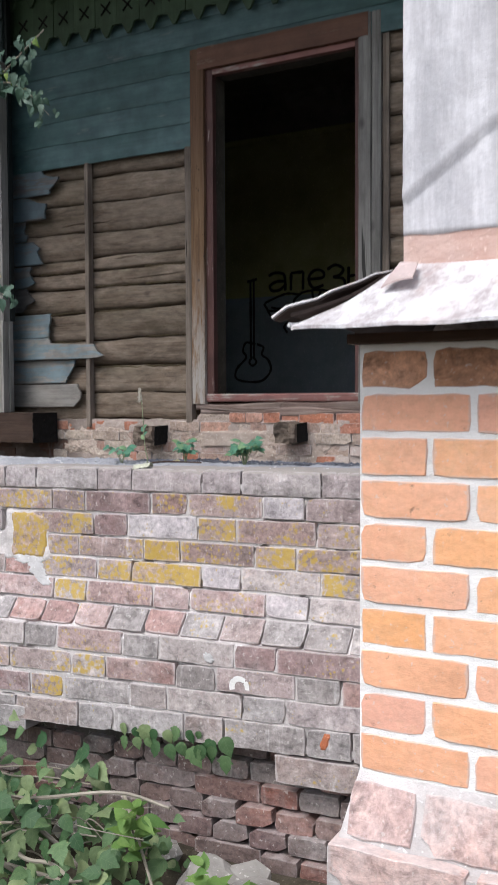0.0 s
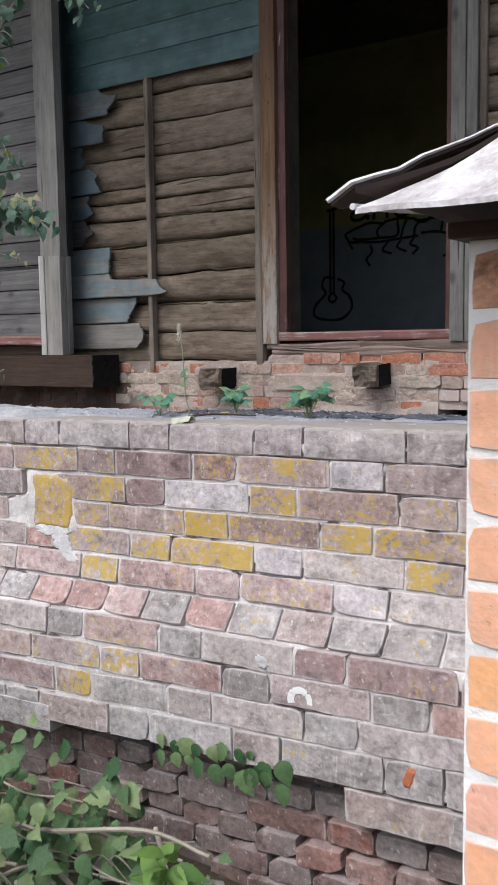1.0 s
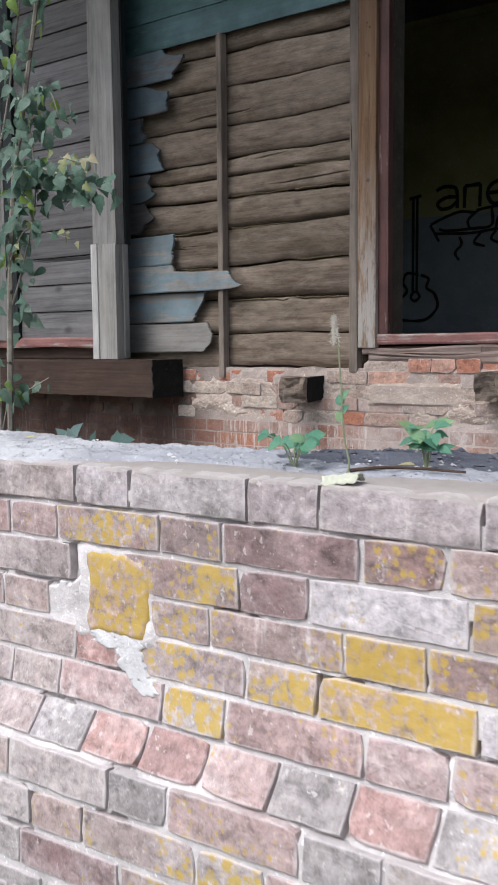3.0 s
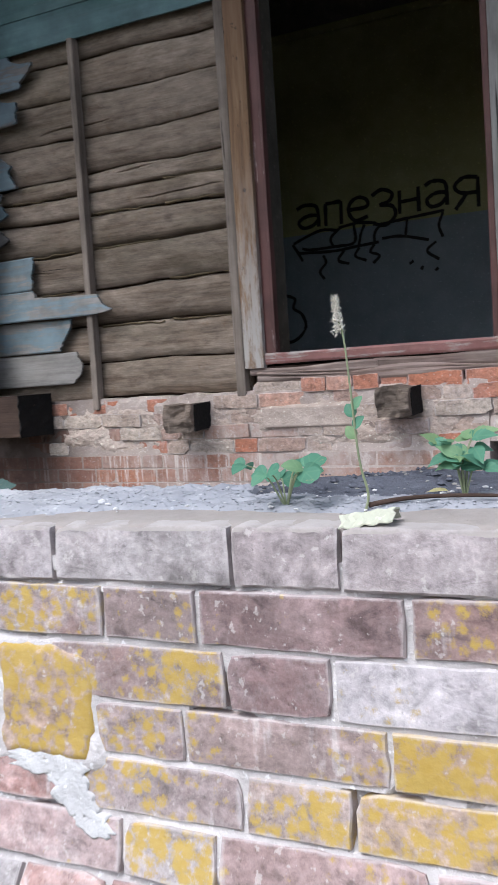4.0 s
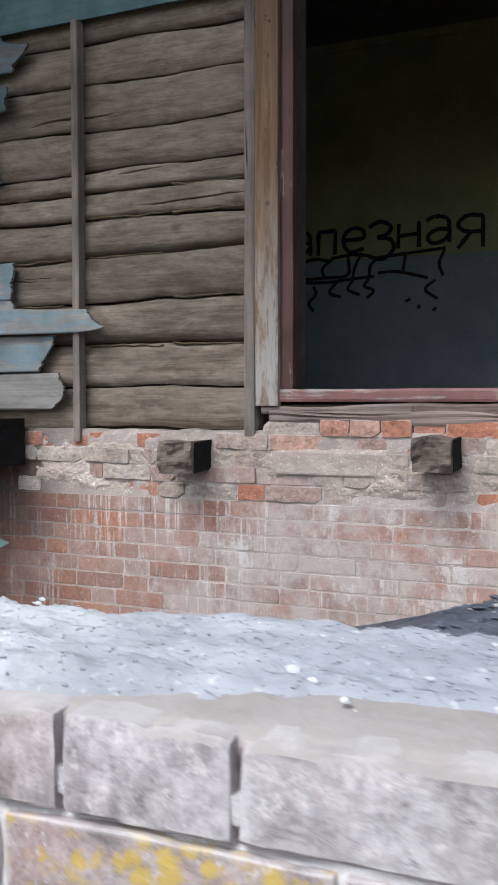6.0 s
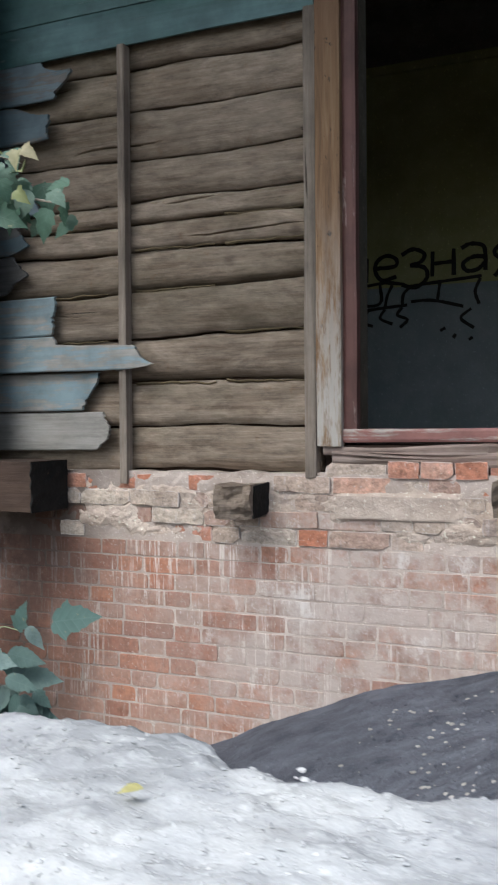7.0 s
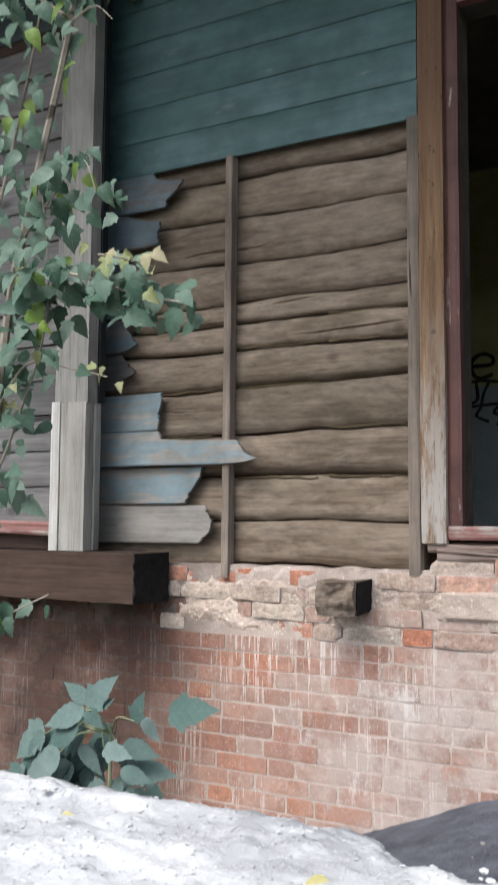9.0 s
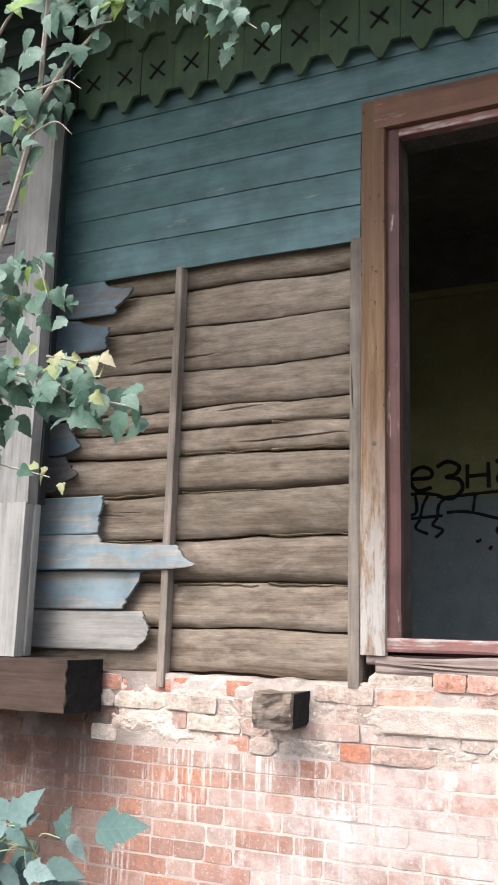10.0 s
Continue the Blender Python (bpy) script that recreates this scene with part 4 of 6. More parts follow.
part("casing", board_z(1.56, 3.995, 2.185, 2.265, -0.04, 0.045, seed=9.0), GREY_Z, door)
part("casing", board_z(1.56, 3.995, 2.27, 2.33, -0.034, 0.04, seed=10.0), GREY_Z, door)
part("lintel", board_x(1.0, 2.25, 3.85, 3.997, -0.046, 0.05, 0.003, seed=11.0), BROWN_X, door)
part("jamb", board_z(1.575, 3.85, 1.043, 1.10, -0.012, 0.05, 0.002, seed=12.0), RED, door)
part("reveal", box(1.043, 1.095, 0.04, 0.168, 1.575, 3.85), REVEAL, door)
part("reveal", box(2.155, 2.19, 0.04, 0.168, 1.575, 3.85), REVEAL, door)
part("jamb", board_z(1.575, 3.85, 2.15, 2.184, -0.012, 0.05, 0.002, seed=13.0), RED, door)
part("jamb_head", box(1.10, 2.15, -0.01, 0.04, 3.81, 3.849, 0.004), RED_X, door)
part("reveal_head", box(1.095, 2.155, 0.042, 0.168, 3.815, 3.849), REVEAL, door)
part("sill", board_x(1.043, 2.184, 1.572, 1.626, -0.022, 0.2, 0.003, seed=14.0), RED_X, door, "flaking red sill board")
part("threshold_beam", board_x(0.96, 1.62, 1.512, 1.566, -0.024, 0.2, 0.02, seed=15.0, n=40), SPLIT, door, "split grey-pink threshold beam")
part("threshold_beam", board_x(1.6, 2.33, 1.505, 1.568, -0.018, 0.2, 0.022, seed=19.0, n=40), SPLIT, door, "split grey-pink threshold beam")
part("threshold_strip", board_x(1.0, 2.3, 1.482, 1.522, -0.03, 0.1, 0.035, seed=23.0, n=60), SPLIT, door, "splintered lower edge of the threshold")
part("threshold_beam", board_x(2.31, 4.5, 1.56, 1.66, -0.07, 0.06, 0.004, seed=16.0), BLUE_WORN, door)

# ---- the room behind ----
wall_room = part("wall_room", box(-2.6, 4.4, 3.6, 3.75, 1.3, 2.72), PLASTER_LOW)
tagged(wall_room, "room wall with blue-grey lower and yellow upper paint and black graffiti", "room wall", kind="structure")
part("upper_plaster", box(-2.6, 4.4, 3.601, 3.75, 2.72, 4.42), PLASTER_TOP, wall_room)
# the wall is darker above the cornice, like the ceiling
part("sooty_band", box(-2.6, 4.4, 3.598, 3.75, 4.42, 4.9), DARK_PLASTER, wall_room, "darker band of wall above the cornice")
part("cornice", box(-2.6, 4.4, 3.56, 3.6, 4.4, 4.47, 0.01), PLASTER_TOP, wall_room)
for i, (x0, x1) in enumerate(((-2.75, -2.6), (4.4, 4.55))):
    side = part("wall_room_side", box(x0, x1, 0.17, 3.75, 1.3, 4.9), PLASTER_TOP)
    tagged(side, "plastered side wall of the dark room", "room wall", kind="structure")
floor = part("floor", box(-2.6, 4.4, 0.17, 3.6, 1.4, 1.5), DARK_WOOD)
tagged(floor, "dark worn board floor of the room", "floor", kind="structure")
ceiling = part("ceiling", box(-2.75, 4.55, 0.0, 3.75, 4.9, 4.94), DARK_PLASTER)
tagged(ceiling, "dark ceiling of the room", "ceiling", kind="structure")


def stroke(name, points, width, m, label=""):
    """A sprayed line in the plane of the wall, as flat quads."""
    pts = spline([(x, 0, z) for x, z in points], 5)
    bm = bmesh.new()
    last = None
    for i, p in enumerate(pts):
        d = (pts[min(i + 1, len(pts) - 1)] - pts[max(i - 1, 0)]).normalized()
        side = Vector((-d.z, 0, d.x)) * (width * (0.42 + 0.14 * nz(i * 0.9, points[0][0] * 7)))
        pair = [bm.verts.new((p.x + s * side.x, 3.596, p.z + s * side.z)) for s in (-1, 1)]
        if last:
            bm.faces.new((last[0], pair[0], pair[1], last[1]))
        last = pair
    return part(name, bm, m, wall_room, label)


LETTERS = {
    "a": [[(0.02, 0.86), (0.3, 1.0), (0.7, 0.92), (0.8, 0.6), (0.8, 0.0)], [(0.8, 0.5), (0.4, 0.52), (0.08, 0.3), (0.2, 0.03), (0.55, 0.06), (0.8, 0.3)]],
    "pe": [[(0.1, 0.0), (0.12, 0.95)], [(0.12, 0.95), (0.8, 0.98)], [(0.8, 0.98), (0.78, 0.0)]],
    "ie": [[(0.08, 0.52), (0.75, 0.56), (0.78, 0.85), (0.45, 1.0), (0.12, 0.8), (0.05, 0.4), (0.3, 0.03), (0.8, 0.15)]],
    "ze": [[(0.05, 1.05), (0.45, 1.25), (0.85, 1.05), (0.75, 0.75), (0.35, 0.62)], [(0.35, 0.62), (0.85, 0.5), (0.95, 0.1), (0.55, -0.25), (0.05, -0.12)]],
    "en": [[(0.1, 0.0), (0.12, 1.0)], [(0.1, 0.5), (0.8, 0.55)], [(0.8, 0.0), (0.8, 1.05)]],
    "ya": [[(0.85, 0.0), (0.85, 1.2)], [(0.85, 1.2), (0.4, 1.25), (0.1, 0.95), (0.3, 0.65), (0.85, 0.6)], [(0.5, 0.62), (0.1, 0.0)]],
}
for letter, x, w, low, h in (("a", -0.335, 0.26, 2.775, 0.2), ("pe", -0.08, 0.215, 2.77, 0.2), ("ie", 0.15, 0.23, 2.775, 0.2), ("ze", 0.365, 0.225, 2.76, 0.2), ("en", 0.595, 0.24, 2.785, 0.195), ("a", 0.84, 0.235, 2.805, 0.21), ("ya", 1.07, 0.255, 2.755, 0.2)):
    for line in LETTERS[letter]:
        stroke("graffiti_stroke", [(x + w * p, low + h * q) for p, q in line], 0.038, SPRAY)
scribble = [
    [(-0.38, 2.65), (-0.25, 2.70), (-0.1, 2.74), (0.05, 2.72)], [(-0.39, 2.645), (-0.34, 2.57), (-0.28, 2.56), (0.0, 2.545), (0.2, 2.56), (0.42, 2.575)],
    [(-0.3, 2.60), (-0.2, 2.58), (0.1, 2.585)], [(-0.36, 2.6), (-0.3, 2.49)], [(0.0, 2.58), (-0.02, 2.66), (0.08, 2.745)], [(0.04, 2.58), (0.2, 2.6), (0.2, 2.75)],
    [(0.06, 2.74), (0.24, 2.76), (0.4, 2.74)], [(0.38, 2.56), (0.39, 2.66), (0.46, 2.73)], [(0.24, 2.57), (0.26, 2.66), (0.3, 2.74)], [(0.45, 2.6), (0.62, 2.6), (0.86, 2.54)],
    [(0.44, 2.72), (0.66, 2.74), (1.0, 2.765)], [(0.66, 2.6), (0.68, 2.74)], [(0.99, 2.75), (0.95, 2.65), (0.98, 2.55)], [(-0.1, 2.52), (-0.08, 2.45), (-0.14, 2.38), (-0.1, 2.31)],
    [(0.1, 2.54), (0.04, 2.46), (0.14, 2.42)], [(0.24, 2.55), (0.2, 2.48), (0.3, 2.43)], [(0.38, 2.56), (0.34, 2.5), (0.42, 2.46), (0.36, 2.4)], [(0.92, 2.52), (0.84, 2.45), (0.94, 2.37)],
    [(0.68, 2.36), (0.72, 2.38)], [(0.78, 2.3), (0.8, 2.33)], [(0.9, 2.28), (0.93, 2.3)],
]
for line in scribble:
    stroke("graffiti_line", line, 0.03, SPRAY)
guitar = [
    [(-0.5, 2.2), (-0.62, 2.22), (-0.66, 2.13), (-0.62, 2.05), (-0.74, 1.93), (-0.75, 1.82), (-0.6, 1.78), (-0.42, 1.79), (-0.31, 1.9), (-0.34, 2.02), (-0.42, 2.08), (-0.4, 2.16), (-0.48, 2.2)],
    [(-0.56, 2.05), (-0.56, 2.9)], [(-0.52, 2.05), (-0.52, 2.9)], [(-0.6, 2.9), (-0.48, 2.92)], [(-0.54, 2.06), (-0.58, 2.0), (-0.54, 1.96), (-0.49, 2.0), (-0.53, 2.06)],
]
for line in guitar:
    stroke("graffiti_line", line, 0.032, SPRAY)
part("skirting", box(-2.6, 4.4, 3.57, 3.6, 1.5, 1.6, 0.006), DARK_WOOD, wall_room)

# ---- joist ends and the bay ----
def joist(x0, x1, z0, z1, y0, seed):
    ob = thing("joist_end", ((x0 + x1) / 2, y0, z0), "sawn-off weathered joist end with a charred side, set in the brick", "joist")

    def at(u, v, back):
        x, z = x0 + (x1 - x0) * u, z0 + (z1 - z0) * v
        return Vector((x + 0.01 * nz(z * 9, seed), (0.05 if back else y0 + 0.03 * nz(x * 13, z * 13, seed) + 0.012 * nz(x * 40, z * 40, seed)) + (0 if back else 0.05 * max(0, abs(u - 0.5) + abs(v - 0.5) - 0.72)), z + 0.016 * nz(x * 9, seed, v)))
    part("timber", sheet(bmesh.new(), 14, 14, lambda u, v: at(u, v, False), lambda u, v: at(u, v, True)), JOIST, ob)

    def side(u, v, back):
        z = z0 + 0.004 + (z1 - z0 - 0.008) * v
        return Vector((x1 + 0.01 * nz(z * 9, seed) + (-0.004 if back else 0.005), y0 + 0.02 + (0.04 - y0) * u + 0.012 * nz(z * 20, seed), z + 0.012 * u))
    part("charred_side", sheet(bmesh.new(), 5, 8, lambda u, v: side(u, v, False), lambda u, v: side(u, v, True)), CHAR_SHADE, ob, "charred black side")
    return ob


joist(0.545, 0.715, 1.262, 1.402, -0.21, 1.0)
joist(1.665, 1.82, 1.30, 1.432, -0.2, 5.0)

bay = thing("bay", (-1.5, -0.3, 1.28), "projecting timber bay with grey boards and a weathered corner post on a dark beam", "house bay", kind="structure")
beam = part("beam", sheet(bmesh.new(), 40, 5, lambda u, v: Vector((-3.2 + 2.925 * u, -0.325 + 0.006 * nz(u * 30, v * 3), 1.262 + 0.012 * (v == 0) + 0.232 * v + 0.006 * nz(u * 20, v))),
                          lambda u, v: Vector((-3.2 + 2.925 * u, -0.05, 1.262 + 0.232 * v))), BEAM, bay)
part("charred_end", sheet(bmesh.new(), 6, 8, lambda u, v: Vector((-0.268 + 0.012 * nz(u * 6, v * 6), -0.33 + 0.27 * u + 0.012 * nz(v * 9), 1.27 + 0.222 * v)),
                          lambda u, v: Vector((-0.29, -0.318 + 0.25 * u, 1.275 + 0.21 * v))), CHAR_SHADE, beam, "charred black beam end")
part("post", board_z(2.185, 4.12, -0.783, -0.586, -0.285, 0.075, 0.004, seed=30.0), GREY_Z, bay)
part("post", board_z(1.497, 2.19, -0.737, -0.59, -0.292, 0.06, 0.003, seed=31.0), PALE_Z, bay, "pale weathered foot of the corner post")
part("post", board_z(1.497, 2.195, -0.79, -0.739, -0.30, 0.07, 0.003, seed=33.0), WHITE_Z, bay, "bleached strip of the post's foot")
# upper strip carries the shade behind the post in its colour
part("corner_board", box(-0.70, -0.575, -0.208, -0.165, 2.19, 4.95, 0.004), SHADE_BLACK, bay, "board behind the post, near-black to stand in for shade")
part("corner_board", box(-0.70, -0.58, -0.228, -0.185, 1.5, 2.19, 0.004), GREY_Z, bay)
# added boards, coloured dark for the shade above the post
for k in range(5):
    part("fascia_board", board_x(-3.2, -0.6, 4.11 + 0.17 * k, 4.275 + 0.17 * k, -0.23, 0.04, 0.003, tilt=0.008, seed=90 + k, n=20), TEAL, bay, "added dark boards standing in for the shade over the bay")
z, i = 1.63, 0
while z < 4.0:
    part("bay_board", board_x(-3.2, -0.78, z, z + 0.168, -0.25, 0.03, 0.004, tilt=0.012, seed=40 + i, n=20), GREY_X, bay)
    z += 0.172
    i += 1
part("red_trim", board_x(-3.2, -0.79, 1.57, 1.635, -0.268, 0.03, 0.012, seed=70.0, n=40), RED_X, bay, "broken red trim board")
# this strip only draws the dark of a gap
part("corner_board", box(-1.61, -1.515, -0.275, -0.23, 1.62, 4.1, 0.004), SHADE_BLACK, bay, "near-black strip standing in for a dark gap in the bay")
part("post", board_z(1.62, 4.1, -1.77, -1.613, -0.285, 0.06, 0.004, seed=36.0), GREY_Z, bay)
part("bay_core", box(-3.2, -0.785, -0.215, -0.04, 1.5, 4.95), BEAM, bay)

# ---- gate pillar with a sheet metal cap ----
PX, PY = 3.768, -4.0
pillar = thing("pillar", (PX + 0.26, PY + 0.26, 0.1), "orange brick gate pillar with white joints, a bent sheet metal cap and a whitewashed post", "pillar")
part("pillar_core", box(PX + 0.003, PX + 0.517, PY + 0.003, PY + 0.5, 0.0, 1.70), WHITE_MORTAR, pillar)
part("plinth_core", box(PX - 0.03, PX + 0.56, PY - 0.072, PY + 0.56, -0.05, 0.80), MORTAR, pillar)
part("plinth_slope", sheet(bmesh.new(), 4, 4, lambda u, v: Vector((PX - 0.02 + 0.022 * v + 0.56 * u, PY - 0.05 + 0.053 * v, 0.80 + 0.118 * v)), lambda u, v: Vector((PX - 0.02 + 0.022 * v + 0.56 * u, PY + 0.5, 0.80 + 0.118 * v))), MORTAR, pillar)

def cap_sheet():
    """The cap: four slopes of thin sheet from the eaves up to the post, front and left edges bent."""
    x0, x1, y0, y1 = PX - 0.065, PX + 0.575, PY - 0.14, PY + 0.56
    cx0, cx1, cy0, cy1 = PX + 0.06, PX + 0.42, PY + 0.07, PY + 0.40
    ez, tz = 1.712, 1.83
    corners = [((x0, y0), (cx0, cy0)), ((x1, y0), (cx1, cy0)), ((x1, y1), (cx1, cy1)), ((x0, y1), (cx0, cy1))]
    for k in range(4):
        (a, ac), (b, bc) = corners[k], corners[(k + 1) % 4]

        def at(u, v, lift, a=a, b=b, ac=ac, bc=bc, k=k):
            ex, ey = a[0] + (b[0] - a[0]) * u, a[1] + (b[1] - a[1]) * u
            tx, ty = ac[0] + (bc[0] - ac[0]) * u, ac[1] + (bc[1] - ac[1]) * u
            x, y = ex + (tx - ex) * v, ey + (ty - ey) * v
            z = ez + (tz - ez) * v ** 1.25 + 0.006 * nz(x * 9, y * 9, k)
            if k == 3:
                z += 0.02 * (1 - v) * u
            return Vector((x, y, z + lift))
        yield k, at


# the left slope is dark to stand in for shade under the flap
for k, at in cap_sheet():
    part("cap_sheet", sheet(bmesh.new(), 14, 8, lambda u, v: at(u, v, 0.003), lambda u, v: at(u, v, -0.003)), METAL if k != 3 else RUST_SHADE, pillar, "bent pale sheet metal")
part("cap_lip", tube(spline([(PX - 0.067, PY - 0.142, 1.716), (PX - 0.075, PY + 0.1, 1.735), (PX - 0.07, PY + 0.5, 1.765)], 6), 0.0035, 6, 0.7), METAL, pillar)
flap = sheet(bmesh.new(), 10, 4, lambda u, v: Vector((PX - 0.136 + 0.223 * u, PY - 0.06 + 0.1 * v + 0.14 * u, 1.736 + 0.1 * u ** 0.8 + 0.008 * nz(u * 5, v * 3))),
             lambda u, v: Vector((PX - 0.136 + 0.223 * u, PY - 0.06 + 0.1 * v + 0.14 * u, 1.732 + 0.1 * u ** 0.8 + 0.008 * nz(u * 5, v * 3))))


def tab(u, v, lift):
    low, high = Vector((3.82 + 0.057 * u, -4.025, 1.783 + 0.013 * u)), Vector((3.83 + 0.033 * u, -3.955, 1.834 - 0.003 * u))
    return low.lerp(high, v) + Vector((0, 0, lift + 0.004 * math.sin(3 * u) * (1 - v)))


part("cap_tab", sheet(bmesh.new(), 6, 6, lambda u, v: tab(u, v, 0.0015), lambda u, v: tab(u, v, -0.0015)), TAB_METAL, pillar, "folded brown metal tab")
part("cap_flap", flap, RUST_SHADE, pillar, "lifted strip of the sheet metal cap")
part("cap_flap_edge", tube([(PX - 0.14 + 0.227 * u, PY - 0.062 + 0.14 * u, 1.737 + 0.1 * u ** 0.8 + 0.008 * nz(u * 5, 0)) for u in [k / 10 for k in range(11)]], 0.0032, 5, 0.4), METAL, pillar)
part("cap_board", box(PX - 0.01, PX + 0.53, PY - 0.03, PY + 0.53, 1.688, 1.706, 0.003), BEAM, pillar, "dark board under the cap")
part("post_foot", sheet(bmesh.new(), 8, 4, lambda u, v: Vector((PX + 0.06 + 0.355 * u, PY + 0.07 + 0.004 * nz(u * 9, v * 4), 1.815 + 0.075 * v)), lambda u, v: Vector((PX + 0.06 + 0.355 * u, PY + 0.4, 1.815 + 0.075 * v))), PINK, pillar, "pink rendered foot of the post")
def post_face(u, v, back):
    """The post's front: a sheet with a creased fold that runs up across it."""
    x, z = PX + 0.06 + 0.355 * u, 1.885 + 2.3 * v
    if back:
        return Vector((x, PY + 0.395, z))
    fold = (z - 1.955) - 0.72 * (x - PX - 0.085)
    ridge = 0.008 * math.exp(-(fold / 0.009) ** 2) - 0.003 * math.exp(-((fold - 0.02) / 0.012) ** 2) + 0.004 * smooth01(-fold / 0.02) - 0.003 * math.exp(-((fold - 0.05) / 0.01) ** 2) * smooth01((u - 0.2) / 0.3)
    return Vector((x + 0.004 * nz(z * 4, 3.0), PY + 0.065 + ridge * smooth01((3.0 - z) / 0.6) + 0.007 * nz(x * 9, z * 4) + 0.003 * nz(x * 40, z * 22), z + (0.006 * nz(x * 14, 2.0) if v == 0 else 0)))


part("whitewashed_post", sheet(bmesh.new(), 34, 240, lambda u, v: post_face(u, v, False), lambda u, v: post_face(u, v, True)), WASH, pillar, "whitewashed sheet cladding with a crease", smooth=True)

# ---- plants ----
def leaf_mesh(name, length, width, material, outline, fold=0.22, droop=0.25):
    """One leaf along +y from its foot, folded on the midrib; outline: (half width, place along it) from foot to tip."""
    bm = bmesh.new()
    n = len(outline) - 1
    mid, left, right = [], [], []
    for i, (w, t) in enumerate(outline):
        s = i / n
        mid.append(bm.verts.new((0, length * s, -droop * length * s * s)))
        x = max(0.0, w) * width
        for row, sign in ((left, -1), (right, 1)):
            row.append(bm.verts.new((sign * x, length * t, -droop * length * t * abs(t) + fold * x + 0.06 * x * math.sin(9 * t + sign))))
    for i in range(n):
        bm.faces.new((mid[i], mid[i + 1], left[i + 1], left[i]))
        bm.faces.new((mid[i + 1], mid[i], right[i], right[i + 1]))
    bmesh.ops.remove_doubles(bm, verts=bm.verts, dist=1e-5)
    return mesh_of(name, bm, material, True)


LOBED = [(0.0, 0.0), (0.12, -0.03), (0.28, 0.02), (0.37, 0.09), (0.35, 0.15), (0.45, 0.21), (0.58, 0.33), (0.45, 0.36), (0.36, 0.42), (0.37, 0.5), (0.38, 0.58), (0.28, 0.64), (0.27, 0.71), (0.17, 0.78), (0.07, 0.91), (0.0, 1.0)]
TOOTHED = [(0.0, 0.0), (0.16, 0.03), (0.32, 0.1), (0.41, 0.19), (0.38, 0.22), (0.46, 0.31), (0.42, 0.36), (0.45, 0.46), (0.38, 0.51), (0.36, 0.6), (0.28, 0.65), (0.22, 0.76), (0.14, 0.81), (0.07, 0.92), (0.0, 1.0)]
OVAL = [(0.0, 0.0), (0.22, 0.08), (0.4, 0.22), (0.48, 0.4), (0.46, 0.58), (0.36, 0.75), (0.2, 0.9), (0.0, 1.0)]
ROUND = [(0.0, 0.0), (0.25, 0.1), (0.46, 0.35), (0.52, 0.6), (0.44, 0.85), (0.25, 1.02), (0.08, 1.03), (0.0, 0.98)]


def leaf_pose(p, face, tip, size, spin=0.0):
    """A pose whose y runs to tip and whose z faces face."""
    y = Vector(tip).normalized()
    z = Vector(face) - y * Vector(face).dot(y)
    z = z.normalized() if z.length > 1e-4 else y.orthogonal()
    x = y.cross(z)
    m = Matrix((x, y, z)).transposed().to_4x4()
    return Matrix.Translation(p) @ m @ pose(0, 0, 0, 0, spin, 0) @ Matrix.Diagonal((size, size, size, 1))


def rv(s=1.0):
    return Vector((rng.uniform(-s, s), rng.uniform(-s, s), rng.uniform(-s, s)))


VINE_LEAVES = [leaf_mesh("vine_leaf", 0.088, 0.074, VINE, LOBED, 0.14, 0.3), leaf_mesh("vine_leaf", 0.085, 0.062, VINE, TOOTHED, 0.22, 0.35), leaf_mesh("vine_leaf", 0.08, 0.062, VINE, LOBED, 0.3, 0.5), leaf_mesh("vine_leaf", 0.062, 0.045, VINE, TOOTHED, 0.1, 0.2)]
YELLOW_LEAVES = [leaf_mesh("vine_leaf", 0.06, 0.05, YELLOW_LEAF, LOBED, 0.5, 0.4)]
LIME_LEAVES = [leaf_mesh("vine_leaf", 0.07, 0.048, LIME_LEAF, TOOTHED, 0.3, 0.5)]
BUSH_LEAVES = [leaf_mesh("bush_leaf", 0.12, 0.062, BUSH, TOOTHED, 0.06, 0.06), leaf_mesh("bush_leaf", 0.12, 0.074, BUSH, LOBED, 0.1, 0.12)]
CLOVER_LEAVES = [leaf_mesh("clover_leaf", 0.024, 0.026, CLOVER, ROUND, 0.15, 0.15), leaf_mesh("clover_leaf", 0.024, 0.02, CLOVER, OVAL, 0.3, 0.3)]
BRIGHT_LEAVES = [leaf_mesh("bright_leaf", 0.085, 0.046, BRIGHT, TOOTHED, 0.3, 0.3)]
CREEPER_LEAVES = [leaf_mesh("creeper_leaf", 0.08, 0.066, LITTER_LEAF, TOOTHED), leaf_mesh("creeper_leaf", 0.085, 0.075, LITTER_LEAF, LOBED, 0.15), leaf_mesh("creeper_leaf", 0.06, 0.05, LITTER_LEAF, TOOTHED, 0.35, 0.4)]


def view_fitted(p):
    """A shrub point set 11 cm nearer and scaled about the camera's place to fit its view."""
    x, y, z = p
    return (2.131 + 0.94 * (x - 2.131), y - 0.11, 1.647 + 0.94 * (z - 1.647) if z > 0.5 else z)


